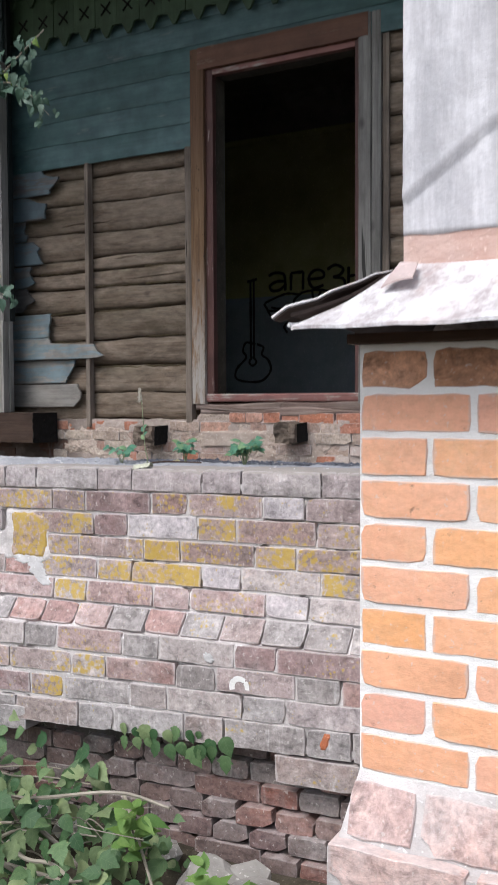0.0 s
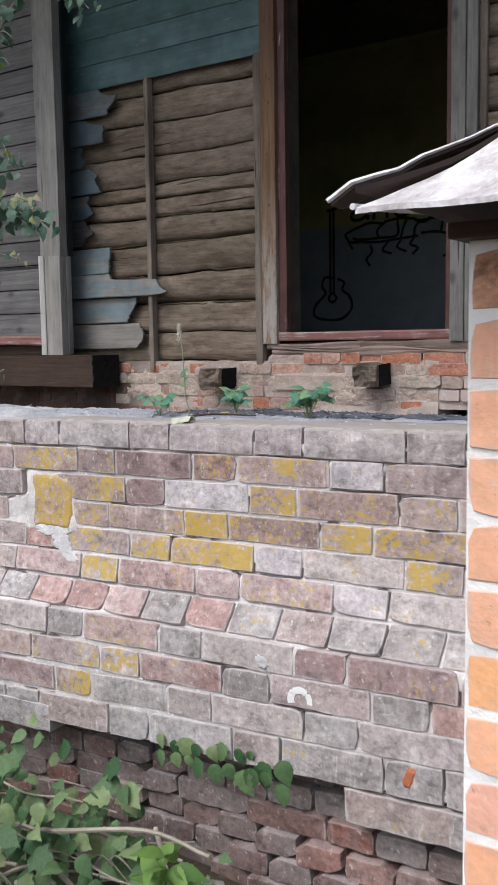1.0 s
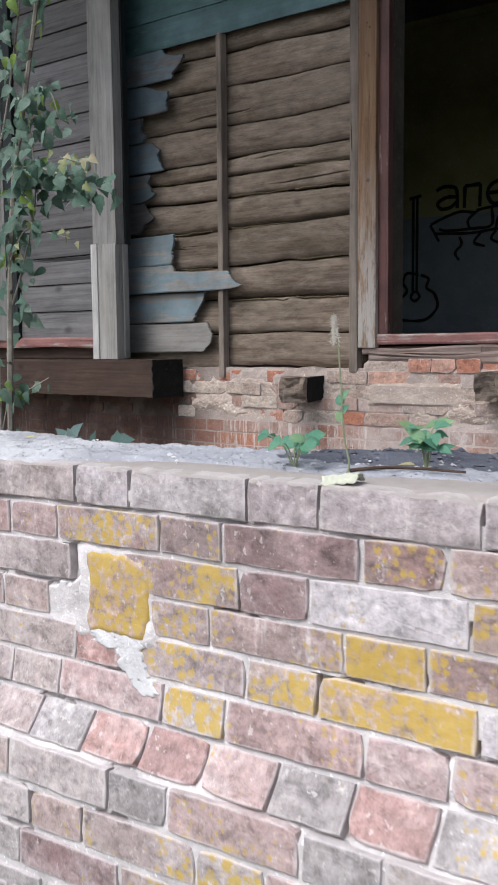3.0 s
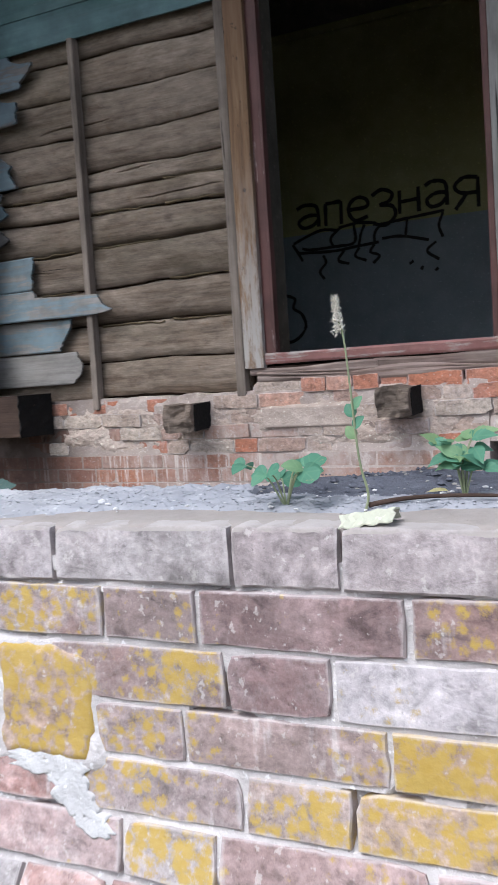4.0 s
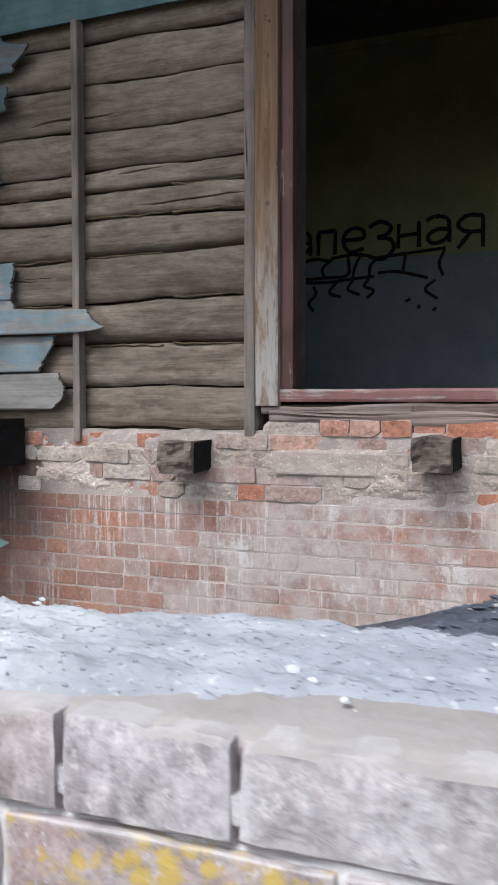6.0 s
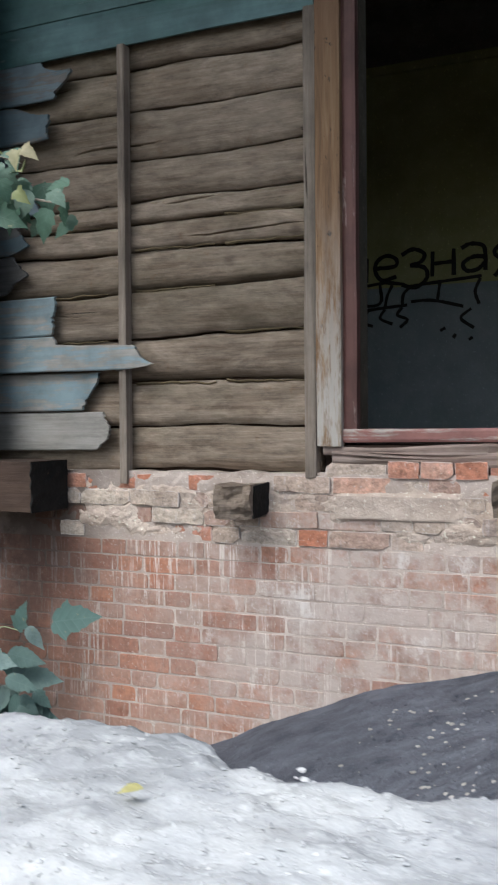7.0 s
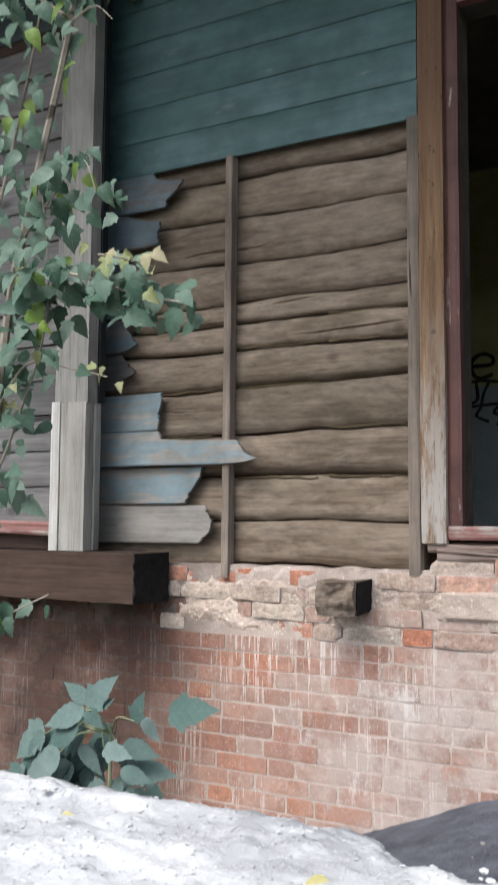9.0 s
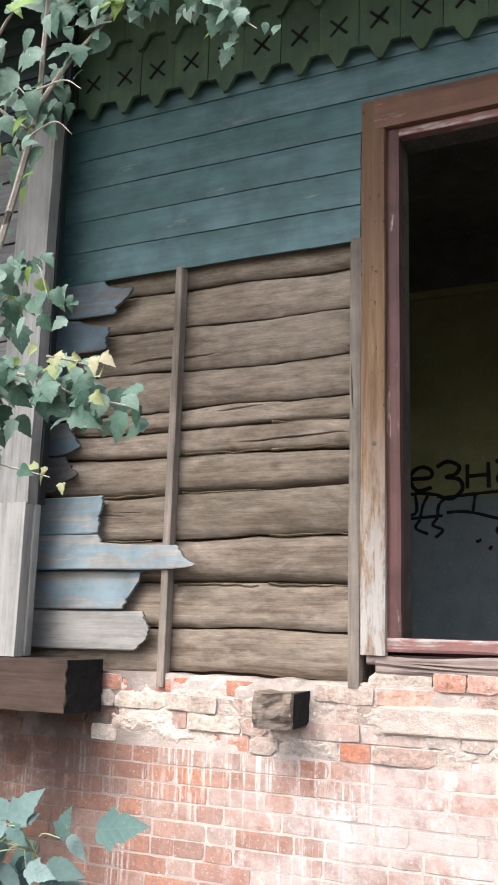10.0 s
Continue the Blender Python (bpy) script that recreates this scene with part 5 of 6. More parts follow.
def vine_shoot(plant, points, radius, leaves, spread, meshes, size=(0.5, 0.95), yellow=0.0):
    pts = spline([view_fitted(p) for p in points], 8)
    branch = part("branch", tube(pts, radius, 6, 0.4), TWIG, plant)
    for _ in range(leaves):
        p = rng.choice(pts)
        q = p + rv(0.94 * spread)
        me = rng.choice(YELLOW_LEAVES if rng.random() < yellow else LIME_LEAVES if rng.random() < 0.1 else meshes)
        tip = Vector((rng.uniform(-0.9, 1), rng.uniform(-0.6, 0.1), rng.uniform(-1.4, 0.0)))
        face = Vector((rng.uniform(-0.4, 0.7), -1.0, rng.uniform(-0.1, 1.0)))
        put("leaf", me, leaf_pose(q, face, tip, 0.96 * rng.uniform(*size)), branch)


VY = -1.8
shrub = thing("shrub", (0.36, VY - 0.11, 0.22), "young box elder shrub with thin branches and lobed green leaves", "shrub")
vine_shoot(shrub, [(0.25, VY, 0.2), (0.3, VY, 1.5), (0.36, VY, 2.2), (0.44, VY, 2.53), (0.56, VY, 3.0), (0.575, VY, 3.25), (0.58, VY, 3.7)], 0.014, 46, 0.09, VINE_LEAVES)
vine_shoot(shrub, [(0.57, VY, 3.06), (0.66, VY, 3.17), (0.79, VY, 3.28), (0.95, VY, 3.4), (1.2, VY, 3.55)], 0.007, 54, 0.07, VINE_LEAVES)
vine_shoot(shrub, [(0.79, VY, 3.28), (0.95, VY - 0.02, 3.31), (1.12, VY - 0.04, 3.22), (1.27, VY - 0.05, 3.08)], 0.004, 66, 0.055, VINE_LEAVES, yellow=0.05)
vine_shoot(shrub, [(0.6, VY, 3.35), (0.75, VY - 0.02, 3.38), (0.9, VY - 0.02, 3.34)], 0.004, 34, 0.06, VINE_LEAVES)
vine_shoot(shrub, [(0.36, VY, 2.3), (0.5, VY - 0.02, 2.3), (0.68, VY - 0.03, 2.25), (0.8, VY - 0.03, 2.2), (0.95, VY - 0.04, 2.16)], 0.006, 84, 0.06, VINE_LEAVES, yellow=0.06)
vine_shoot(shrub, [(0.7, VY - 0.04, 2.31), (0.8, VY - 0.06, 2.28), (0.88, VY - 0.06, 2.25)], 0.003, 14, 0.03, VINE_LEAVES, (0.5, 0.8), yellow=0.6)
vine_shoot(shrub, [(0.3, VY, 1.9), (0.45, VY - 0.02, 2.05), (0.6, VY - 0.02, 2.03), (0.72, VY - 0.02, 2.0)], 0.004, 14, 0.03, VINE_LEAVES, (0.5, 0.8), yellow=0.3)
vine_shoot(shrub, [(0.4, VY, 2.4), (0.5, VY, 2.5), (0.62, VY - 0.02, 2.58), (0.68, VY - 0.02, 2.46)], 0.004, 40, 0.06, VINE_LEAVES)
vine_shoot(shrub, [(0.3, VY, 1.7), (0.4, VY, 1.9), (0.5, VY, 2.2), (0.46, VY, 2.6)], 0.004, 50, 0.08, VINE_LEAVES)
vine_shoot(shrub, [(0.2, VY, 1.1), (0.26, VY + 0.02, 1.34), (0.38, VY + 0.04, 1.40), (0.48, VY + 0.05, 1.445)], 0.004, 16, 0.035, VINE_LEAVES, (0.6, 0.95))
for points in ([(0.57, VY - 0.02, 3.1), (0.68, VY - 0.03, 3.1), (0.74, VY - 0.03, 3.06)], [(0.56, VY - 0.02, 2.96), (0.66, VY - 0.03, 2.98), (0.72, VY - 0.03, 2.93)], [(0.57, VY - 0.02, 3.06), (0.5, VY - 0.02, 3.14), (0.42, VY - 0.02, 3.18)]):
    part("bare_twig", tube(spline([view_fitted(p) for p in points], 6), 0.003, 5, 0.4), TWIG, shrub)
sapling = thing("shrub", (0.22, VY - 0.01, 0.22), "leafy young box elder beside the bay", "shrub")
vine_shoot(sapling, [(0.1, VY + 0.1, 0.2), (0.08, VY + 0.1, 1.6), (0.12, VY + 0.1, 2.4), (0.06, VY + 0.1, 3.1), (0.1, VY + 0.1, 3.8)], 0.013, 110, 0.16, VINE_LEAVES)
vine_shoot(sapling, [(0.12, VY + 0.05, 2.2), (0.25, VY + 0.05, 2.5), (0.36, VY + 0.05, 2.9), (0.42, VY + 0.05, 3.2)], 0.006, 70, 0.11, VINE_LEAVES)
vine_shoot(sapling, [(0.54, VY, 3.0), (0.4, VY, 3.12), (0.25, VY + 0.05, 3.3), (0.1, VY, 3.45)], 0.005, 64, 0.12, VINE_LEAVES)
vine_shoot(sapling, [(0.1, VY + 0.05, 1.8), (0.25, VY, 2.0), (0.38, VY, 2.1), (0.45, VY, 2.25)], 0.005, 50, 0.09, VINE_LEAVES)
vine_shoot(sapling, [(0.3, VY, 3.1), (0.45, VY, 3.4), (0.7, VY - 0.02, 3.45), (0.85, VY - 0.02, 3.48)], 0.005, 56, 0.07, VINE_LEAVES)

BY = -1.95
bush = thing("bush", (0.82, BY, 0.25), "low bush with large toothed blue-green leaves behind the wall", "bush")
# leaf bases and tips, x and z
BUSH_SHAPE = [(0.783, 1.229, 0.702, 1.273), (0.79, 1.222, 0.874, 1.303), (0.778, 1.217, 0.656, 1.163), (0.797, 1.218, 0.856, 1.186), (0.767, 1.18, 0.652, 1.114), (0.843, 1.138, 0.924, 1.127), (0.857, 1.146, 0.876, 1.074), (0.651, 1.144, 0.593, 1.08), (0.716, 1.115, 0.58, 1.014), (0.641, 1.158, 0.526, 1.06), (0.759, 1.133, 0.818, 1.059), (0.927, 1.208, 0.961, 1.283), (0.923, 1.207, 0.976, 1.155), (1.009, 1.229, 1.136, 1.253), (0.894, 1.101, 0.977, 1.078), (0.845, 1.063, 0.783, 1.027), (0.934, 1.065, 0.878, 1.014), (0.593, 1.065, 0.523, 1.01), (0.908, 1.054, 0.961, 1.024), (0.832, 1.227, 0.863, 1.249)]
crown = Vector((0.835, BY + 0.02, 1.183))
for i in range(74):
    x0, z0, x1, z1 = BUSH_SHAPE[i if i < 20 else (4, 5, 7, 8, 9, 10, 14, 15, 16, 17, 18)[i % 11]]
    back = 0.0 if i < 20 else 0.06
    a = Vector((x0, BY + rng.uniform(-0.03, 0.02) + back, z0 - 0.4 * back)) + (rv(0.03) if back else rv(0.0))
    if i >= 44:
        a += Vector((-0.03, 0.02, -0.08))
    b = a + Vector((x1 - x0, rng.uniform(-0.02, 0.02), z1 - z0)) + (rv(0.04) if back else rv(0.004))
    st = bush if i > 11 else part("stalk", tube(spline([crown + Vector((0, 0, -0.02)), (crown + a) / 2 + Vector((0, -0.02, 0.015)), a], 4), 0.002, 5, 0.6), STEM, bush)
    put("leaf", BUSH_LEAVES[i % 2], leaf_pose(a, (rng.uniform(-0.3, 0.3), -1.0, rng.uniform(0.25, 0.7)), b - a, (b - a).length / 0.128), st)
part("stem", tube(spline([(0.78, BY + 0.05, 0.2), (0.81, BY + 0.04, 0.7), crown], 6), 0.006, 6, 0.6), STEM, bush)


def herb(base, height, spread, count, label, pointed=False):
    ob = thing("weed", base, label, "weed", "weeds on the wall")
    b = Vector(base)
    for i in range(count):
        a = 2 * math.pi * i / count + rng.uniform(-0.4, 0.4)
        r = spread * rng.uniform(0.3, 1.0)
        p = b + Vector((r * math.cos(a), 0.6 * r * math.sin(a), height * rng.uniform(0.4, 1.0)))
        pts = spline([b, (b + p) / 2 + Vector((0, 0, 0.25 * height)), p], 5)
        st = part("stalk", tube(pts, 0.0013, 5, 0.6), STEM, ob)
        for k in range(4 if pointed else 3):
            t = a + (k - 1) * 1.4
            q = pts[-1] if k < 3 else pts[len(pts) // 2]
            me = WEED_LEAVES[k % 2] if pointed else CLOVER_LEAVES[(i + k) % 2]
            put("leaf", me, leaf_pose(q, (0.2 * math.cos(t), -0.7, 0.8), (math.cos(t), math.sin(t) * 0.7, rng.uniform(-0.3, 0.6)), rng.uniform(0.7, 1.1)), st)
    return ob


WEED_LEAVES = [leaf_mesh("weed_leaf", 0.034, 0.022, CLOVER, TOOTHED, 0.2, 0.25), leaf_mesh("weed_leaf", 0.026, 0.02, CLOVER, TOOTHED, 0.3, 0.35)]
TOPZ = 1.378
herb((2.565, -3.075, TOPZ), 0.062, 0.06, 6, "small green clover-like weed in a crack of the wall top")
herb((2.765, -3.0, TOPZ), 0.085, 0.035, 10, "small green weed in a crack of the wall top", True)
herb((2.985, -3.0, TOPZ), 0.09, 0.065, 18, "taller green weed in a crack of the wall top", True)

stalk = thing("flower_stalk", (2.66, -3.09, TOPZ), "dry flower stalk with a pale seed head and green leaves", "plant stalk")
pts = spline([(2.672, -3.09, TOPZ), (2.676, -3.088, 1.40), (2.668, -3.09, 1.44), (2.662, -3.09, 1.52), (2.657, -3.09, 1.58), (2.65, -3.09, 1.605)], 5)
stem = part("stem", tube(pts, 0.0018, 6, 0.6), STEM, stalk)
bm = bmesh.new()
for i in range(240):
    t = i / 239
    p = Vector((2.652 - 0.003 * t, -3.09, 1.585 + 0.04 * t)) + rv(0.002 + 0.0035 * (1 - t))
    d = (rv(1) + Vector((0, 0, 0.6))).normalized()
    tube([p, p + d * 0.0055], 0.0008, 4, 0.3, bm)
part("seed_head", bm, DRY, stem, "pale dry seed head")
for z, s, a in ((1.497, 1, 0.4), (1.475, 1, 0.3), (1.488, -1, 0.7), (1.463, -1, 0.5)):
    put("leaf", CLOVER_LEAVES[1], leaf_pose((2.664, -3.09, z), (-0.3 * s, -0.8, 0.3), (0.5 * s, -0.1, a + 0.5), 0.75), stem)

# front undergrowth
brush = thing("undergrowth", (2.75, -3.6, 0.25), "tangle of creeper leaves and dead twigs at the foot of the wall", "undergrowth")
for i in range(620):
    x = rng.uniform(1.8, 3.05)
    y = -3.85 + 0.49 * rng.random() ** 1.3
    top = 0.60 - 0.25 * smooth01((x - 2.45) / 0.7)
    z = 0.22 + (top - 0.22) * rng.random() ** 0.7
    me = rng.choice(CREEPER_LEAVES)
    put("leaf", me, leaf_pose((x, y, z), (rng.uniform(-0.5, 0.5), -0.8, rng.uniform(0.4, 1.2)), (rng.uniform(-1, 1), rng.uniform(-0.8, 0), rng.uniform(-0.7, 0.3)), rng.uniform(0.45, 1.0)), brush)
for i in range(34):
    a = Vector((rng.uniform(1.95, 2.7), -3.62 + rng.uniform(-0.16, 0.16), 0.27 + rng.uniform(0, 0.2)))
    turn = rng.uniform(-0.5, 0.35)
    b = a + Vector((math.cos(turn), rng.uniform(-0.4, 0.4), math.sin(turn))) * rng.uniform(0.15, 0.6)
    b.z = max(b.z, 0.24)
    part("twig", tube(spline([a, (a * 2 + b) / 3 + rv(0.025), (a + 2 * b) / 3 + rv(0.03), b], 5), rng.choice((0.002, 0.003, 0.004, 0.007)), 6, 0.6), TWIG, brush)
for cx, cz in ((3.0, 0.5), (3.2, 0.36), (2.95, 0.42), (3.3, 0.33)):
    for k in range(12):
        a = rng.uniform(0, 2 * math.pi)
        put("leaf", BRIGHT_LEAVES[0], leaf_pose((cx + rng.uniform(-0.03, 0.03), -3.6 + rng.uniform(-0.04, 0.04), cz + rng.uniform(-0.05, 0.05)), (0, -0.6, 1), (math.cos(a), 0.5 * math.sin(a), rng.uniform(-0.1, 0.6)), rng.uniform(0.5, 0.95)), brush)
for a, b, c, r in (((2.1, -3.72, 0.33), (2.45, -3.73, 0.345), (2.84, -3.7, 0.33), 0.011), ((2.3, -3.68, 0.42), (2.5, -3.7, 0.4), (2.66, -3.72, 0.37), 0.006), ((2.87, -3.5, 0.5), (2.95, -3.55, 0.42), (3.06, -3.62, 0.3), 0.008), ((2.2, -3.75, 0.27), (2.6, -3.78, 0.29), (2.9, -3.72, 0.36), 0.007)):
    part("branch", tube(spline([a, b, c], 8), 0.7 * r, 7, 0.7), TWIG, brush, "bare grey fallen branch")
creeper = thing("creeper", (2.9, -3.33, 0.57), "creeper sprig hanging under the projecting brick course", "creeper")
part("stem", tube(spline([(2.70, -3.25, 0.5), (2.8, -3.25, 0.585), (2.95, -3.25, 0.6), (3.08, -3.26, 0.575)], 6), 0.0025, 5, 0.6), STEM, creeper)
for i in range(20):
    x = 2.72 + 0.0195 * i
    put("leaf", CREEPER_LEAVES[i % 3], leaf_pose((x, -3.29 - 0.02 * (i % 2), 0.6 + 0.02 * smooth01((x - 2.72) / 0.1) - 0.03 * (i % 2) + rng.uniform(-0.02, 0.01)), (rng.uniform(-0.4, 0.4), -1, 0.5), (rng.uniform(-0.6, 0.7), -0.2, -1), rng.uniform(0.5, 0.85)), creeper)

# ---- litter on the wall top ----
def lump(p, size, seed, squash=0.6):
    bm = bmesh.new()
    bmesh.ops.create_icosphere(bm, subdivisions=2 if size > 0.02 else 1, radius=size)
    for v in bm.verts:
        k = 1 + 0.45 * nz(v.co.x / size * 1.3 + seed, v.co.y / size * 1.3, v.co.z / size * 1.3)
        v.co = Vector(p) + Vector((v.co.x * k * 1.2, v.co.y * k, v.co.z * k * squash))
    return bm


bark = thing("bark_piece", (2.7, -3.15, TOPZ), "curled pale flake of bark lying on the wall", "bark")
part("flake", sheet(bmesh.new(), 12, 6, lambda u, v: Vector((2.665 + 0.062 * u + 0.006 * nz(v * 4, 1), -3.158 + 0.03 * v + 0.004 * nz(u * 6, 2), TOPZ - 0.006 + 0.012 * math.sin(math.pi * v) + 0.004 * nz(u * 7, v * 4) + 0.01 * u)),
                    lambda u, v: Vector((2.665 + 0.062 * u + 0.006 * nz(v * 4, 1), -3.158 + 0.03 * v + 0.004 * nz(u * 6, 2), TOPZ - 0.008 + 0.012 * math.sin(math.pi * v) + 0.004 * nz(u * 7, v * 4) + 0.01 * u))), FLAKE, bark)
stick = thing("stick", (2.74, -3.05, TOPZ), "thin dark brown stick lying on the wall", "stick")
part("wood", tube(spline([(2.675, -3.085, TOPZ + 0.008), (2.71, -3.06, TOPZ + 0.012), (2.76, -3.035, TOPZ + 0.012), (2.84, -3.02, TOPZ + 0.01)], 5), 0.0032, 7, 0.6), BEAM, stick)
FALLEN_LEAF = leaf_mesh("fallen_leaf_blade", 0.05, 0.034, FALLEN, TOOTHED, 0.8, 0.2)
for x, y, s in ((1.852, -3.016, 0.4), (2.745, -3.0, 0.55), (1.59, -2.997, 0.25)):
    ob = thing("fallen_leaf", (x, y, TOPZ + 0.01), "small yellow fallen leaf on the wall top", "leaf", "fallen leaves")
    put("blade", FALLEN_LEAF, leaf_pose((x, y, TOPZ + 0.012), (0.1, -0.1, 1), (rng.uniform(-1, 1), rng.uniform(-1, 1), 0.05), s) @ Matrix.Diagonal((1, 1, 0.35, 1)), ob)
bm = bmesh.new()
for i in range(170):
    x = rng.uniform(1.3, 3.4)
    y = rng.uniform(-3.11, -2.9)
    c = lump((x, y, slab_grid((x - 0.2) / 4.5, 0.5, False).z - 0.003), rng.uniform(0.0012, 0.0042) if i % 4 else rng.uniform(0.0025, 0.0055), i * 3.1)
    tmp_me = bpy.data.meshes.new("crumb")
    c.to_mesh(tmp_me)
    c.free()
    bm.from_mesh(tmp_me)
    bpy.data.meshes.remove(tmp_me)
crumbs = part("mortar_crumbs", bm, SMEAR)
tagged(crumbs, "white mortar crumbs scattered on the wall top", "crumbs", kind="stuff")
bm = bmesh.new()
for i in range(1300):
    x, y = rng.uniform(1.3, 3.3), -3.04 + 2.7 * rng.random() ** 2
    c = lump((x, y, heap_z(x, y)), rng.uniform(0.002, 0.010) * (1.0 if y > -2.5 else 0.45), i * 1.7)
    tmp_me = bpy.data.meshes.new("pebble")
    c.to_mesh(tmp_me)
    c.free()
    bm.from_mesh(tmp_me)
    bpy.data.meshes.remove(tmp_me)
pebbles = part("pebbles", bm, STONE)
tagged(pebbles, "small stones strewn over the ash heap", "pebbles", kind="stuff")
for i, (x, y, s) in enumerate(((1.94, -2.42, 0.022), (1.87, -2.5, 0.012), (1.72, -2.3, 0.01), (2.1, -2.2, 0.015))):
    ob = part("stone", lump((x, y, heap_z(x, y) + 0.4 * s), s, i * 5.0 + 2, 0.6), STONE, smooth=False)
    tagged(ob, "pale stone lying on the dark ash heap", "stone", "stones on the ash heap")
dry = thing("dry_leaf", (1.88, -2.36, heap_z(1.88, -2.36)), "curled dry leaf lying on the dark ash heap", "leaf")
put("blade", YELLOW_LEAVES[0], leaf_pose((1.85, -2.38, heap_z(1.85, -2.38) + 0.02), (0.1, -0.5, 1), (1, 0.2, 0.1), 1.2), dry)


def scatter(count, place, sizes, squash):
    """Many small angular crumbs in one mesh: place(r) gives a point, sizes the least and most."""
    r = random.Random(77)
    base = [(0, 0, 1), (0.9, 0, 0.3), (0.28, 0.85, 0.3), (-0.72, 0.53, 0.3), (-0.72, -0.53, 0.3), (0.28, -0.85, 0.3), (0, 0, -0.6)]
    shell = [(0, k, k % 5 + 1) for k in range(1, 6)] + [(6, k % 5 + 1, k) for k in range(1, 6)]
    verts, faces = [], []
    for _ in range(count):
        p, s, turn = place(r), sizes[0] + (sizes[1] - sizes[0]) * r.random() ** 3, r.uniform(0, 6.28)
        n = len(verts)
        for x, y, z in base:
            k = s * r.uniform(0.7, 1.3)
            verts.append((p[0] + k * (x * math.cos(turn) - y * math.sin(turn)) * 1.3, p[1] + k * (x * math.sin(turn) + y * math.cos(turn)), p[2] + k * z * squash))
        faces += [tuple(n + q for q in f) for f in shell]
    me = bpy.data.meshes.new("crumbs")
    me.from_pydata(verts, [], faces)
    return me


def on_slab(r):
    x, v = r.uniform(1.0, 3.2), r.random()
    return slab_grid((x - 0.2) / 4.5, v, False)


def on_heap(r):
    x, y = r.uniform(1.2, 3.3), -2.9 + 2.7 * r.random()
    return Vector((x, y, heap_z(x, y)))


ash_mesh = scatter(9000, on_heap, (0.0015, 0.009), 0.8)
ash_mesh.materials.append(ASH)
ash_grit = new("ash_grit", ash_mesh)
tagged(ash_grit, "loose dark cinders on the ash heap", "cinders", kind="stuff")
grit_mesh = scatter(15000, on_slab, (0.0006, 0.0028), 0.6)
grit_mesh.materials.append(SLAB)
grit = new("slab_grit", grit_mesh)
tagged(grit, "loose crumbs of the crumbling mortar capping", "grit", kind="stuff")
for i, (x, y, s) in enumerate(((3.28, -3.5, 0.085), (3.12, -3.45, 0.085), (3.2, -3.4, 0.06), (3.38, -3.6, 0.07), (3.4, -3.45, 0.055), (3.5, -3.55, 0.05), (2.92, -3.38, 0.045), (2.6, -3.4, 0.05), (2.45, -3.36, 0.04))):
    ob = part("rubble_stone", lump((x, y, ground_z(x, y) + 0.03), s, i * 9.0, 0.75), STONE, smooth=False)
    tagged(ob, "broken lump of stone and mortar at the foot of the wall", "rubble", "rubble stones")

# ---- bricks, piece by piece ----
def brick_mesh(name, length, height, material, seed, depth=0.1, worn=0.004):
    """A brick with a wavering outline, worn arrises and an uneven face."""
    r = random.Random(seed)
    off = seed * 1.7
    hl, hh = length / 2, height / 2
    nx, nh = max(4, int(length / 0.028)), 3
    ring = [(-hl + length * i / nx, -hh) for i in range(nx)] + [(hl, -hh + height * i / nh) for i in range(nh)]
    ring += [(hl - length * i / nx, hh) for i in range(nx)] + [(-hl, hh - height * i / nh) for i in range(nh)]
    corners = {0, nx, nx + nh, 2 * nx + nh}
    out = []
    for i, (a, b) in enumerate(ring):
        da = worn * (0.9 * nz(a * 30, b * 30, off) + r.uniform(-0.35, 0.35))
        db = worn * (0.9 * nz(a * 30, b * 30, off + 9) + r.uniform(-0.35, 0.35))
        if i in corners:
            k = r.uniform(0.2, 0.9) * worn + (2.0 * worn if r.random() < 0.15 else 0.0)
            da, db = -math.copysign(k, a), -math.copysign(0.7 * k, b)
        out.append((a + da, b + db))
    bm = bmesh.new()
    k = [bm.verts.new((a, depth, b)) for a, b in out]
    m = [bm.verts.new((a, 0.0022 + r.uniform(-0.0008, 0.0012), b)) for a, b in out]
    f = []
    for a, b in out:
        q = r.uniform(0.0008, 0.0024)
        f.append(bm.verts.new((a - math.copysign(min(q, abs(a)), a) * (abs(a) > 0.7 * hl), 0.0002 + 0.5 * worn * max(0.0, nz(a * 40, b * 40, off + 4)), b - math.copysign(min(q, abs(b)), b) * (abs(b) > 0.7 * hh))))
    g = [bm.verts.new((a * 0.72, 0.25 * worn * nz(a * 25, b * 25, off + 6), b * 0.55)) for a, b in out]
    c = bm.verts.new((r.uniform(-0.1, 0.1) * length, 0.0, 0))
    n = len(ring)
    for i in range(n):
        j = (i + 1) % n
        bm.faces.new((g[i], g[j], c))
        bm.faces.new((f[i], f[j], g[j], g[i]))
        bm.faces.new((m[i], m[j], f[j], f[i]))
        bm.faces.new((k[i], k[j], m[j], m[i]))
    return mesh_of(name, bm, material)


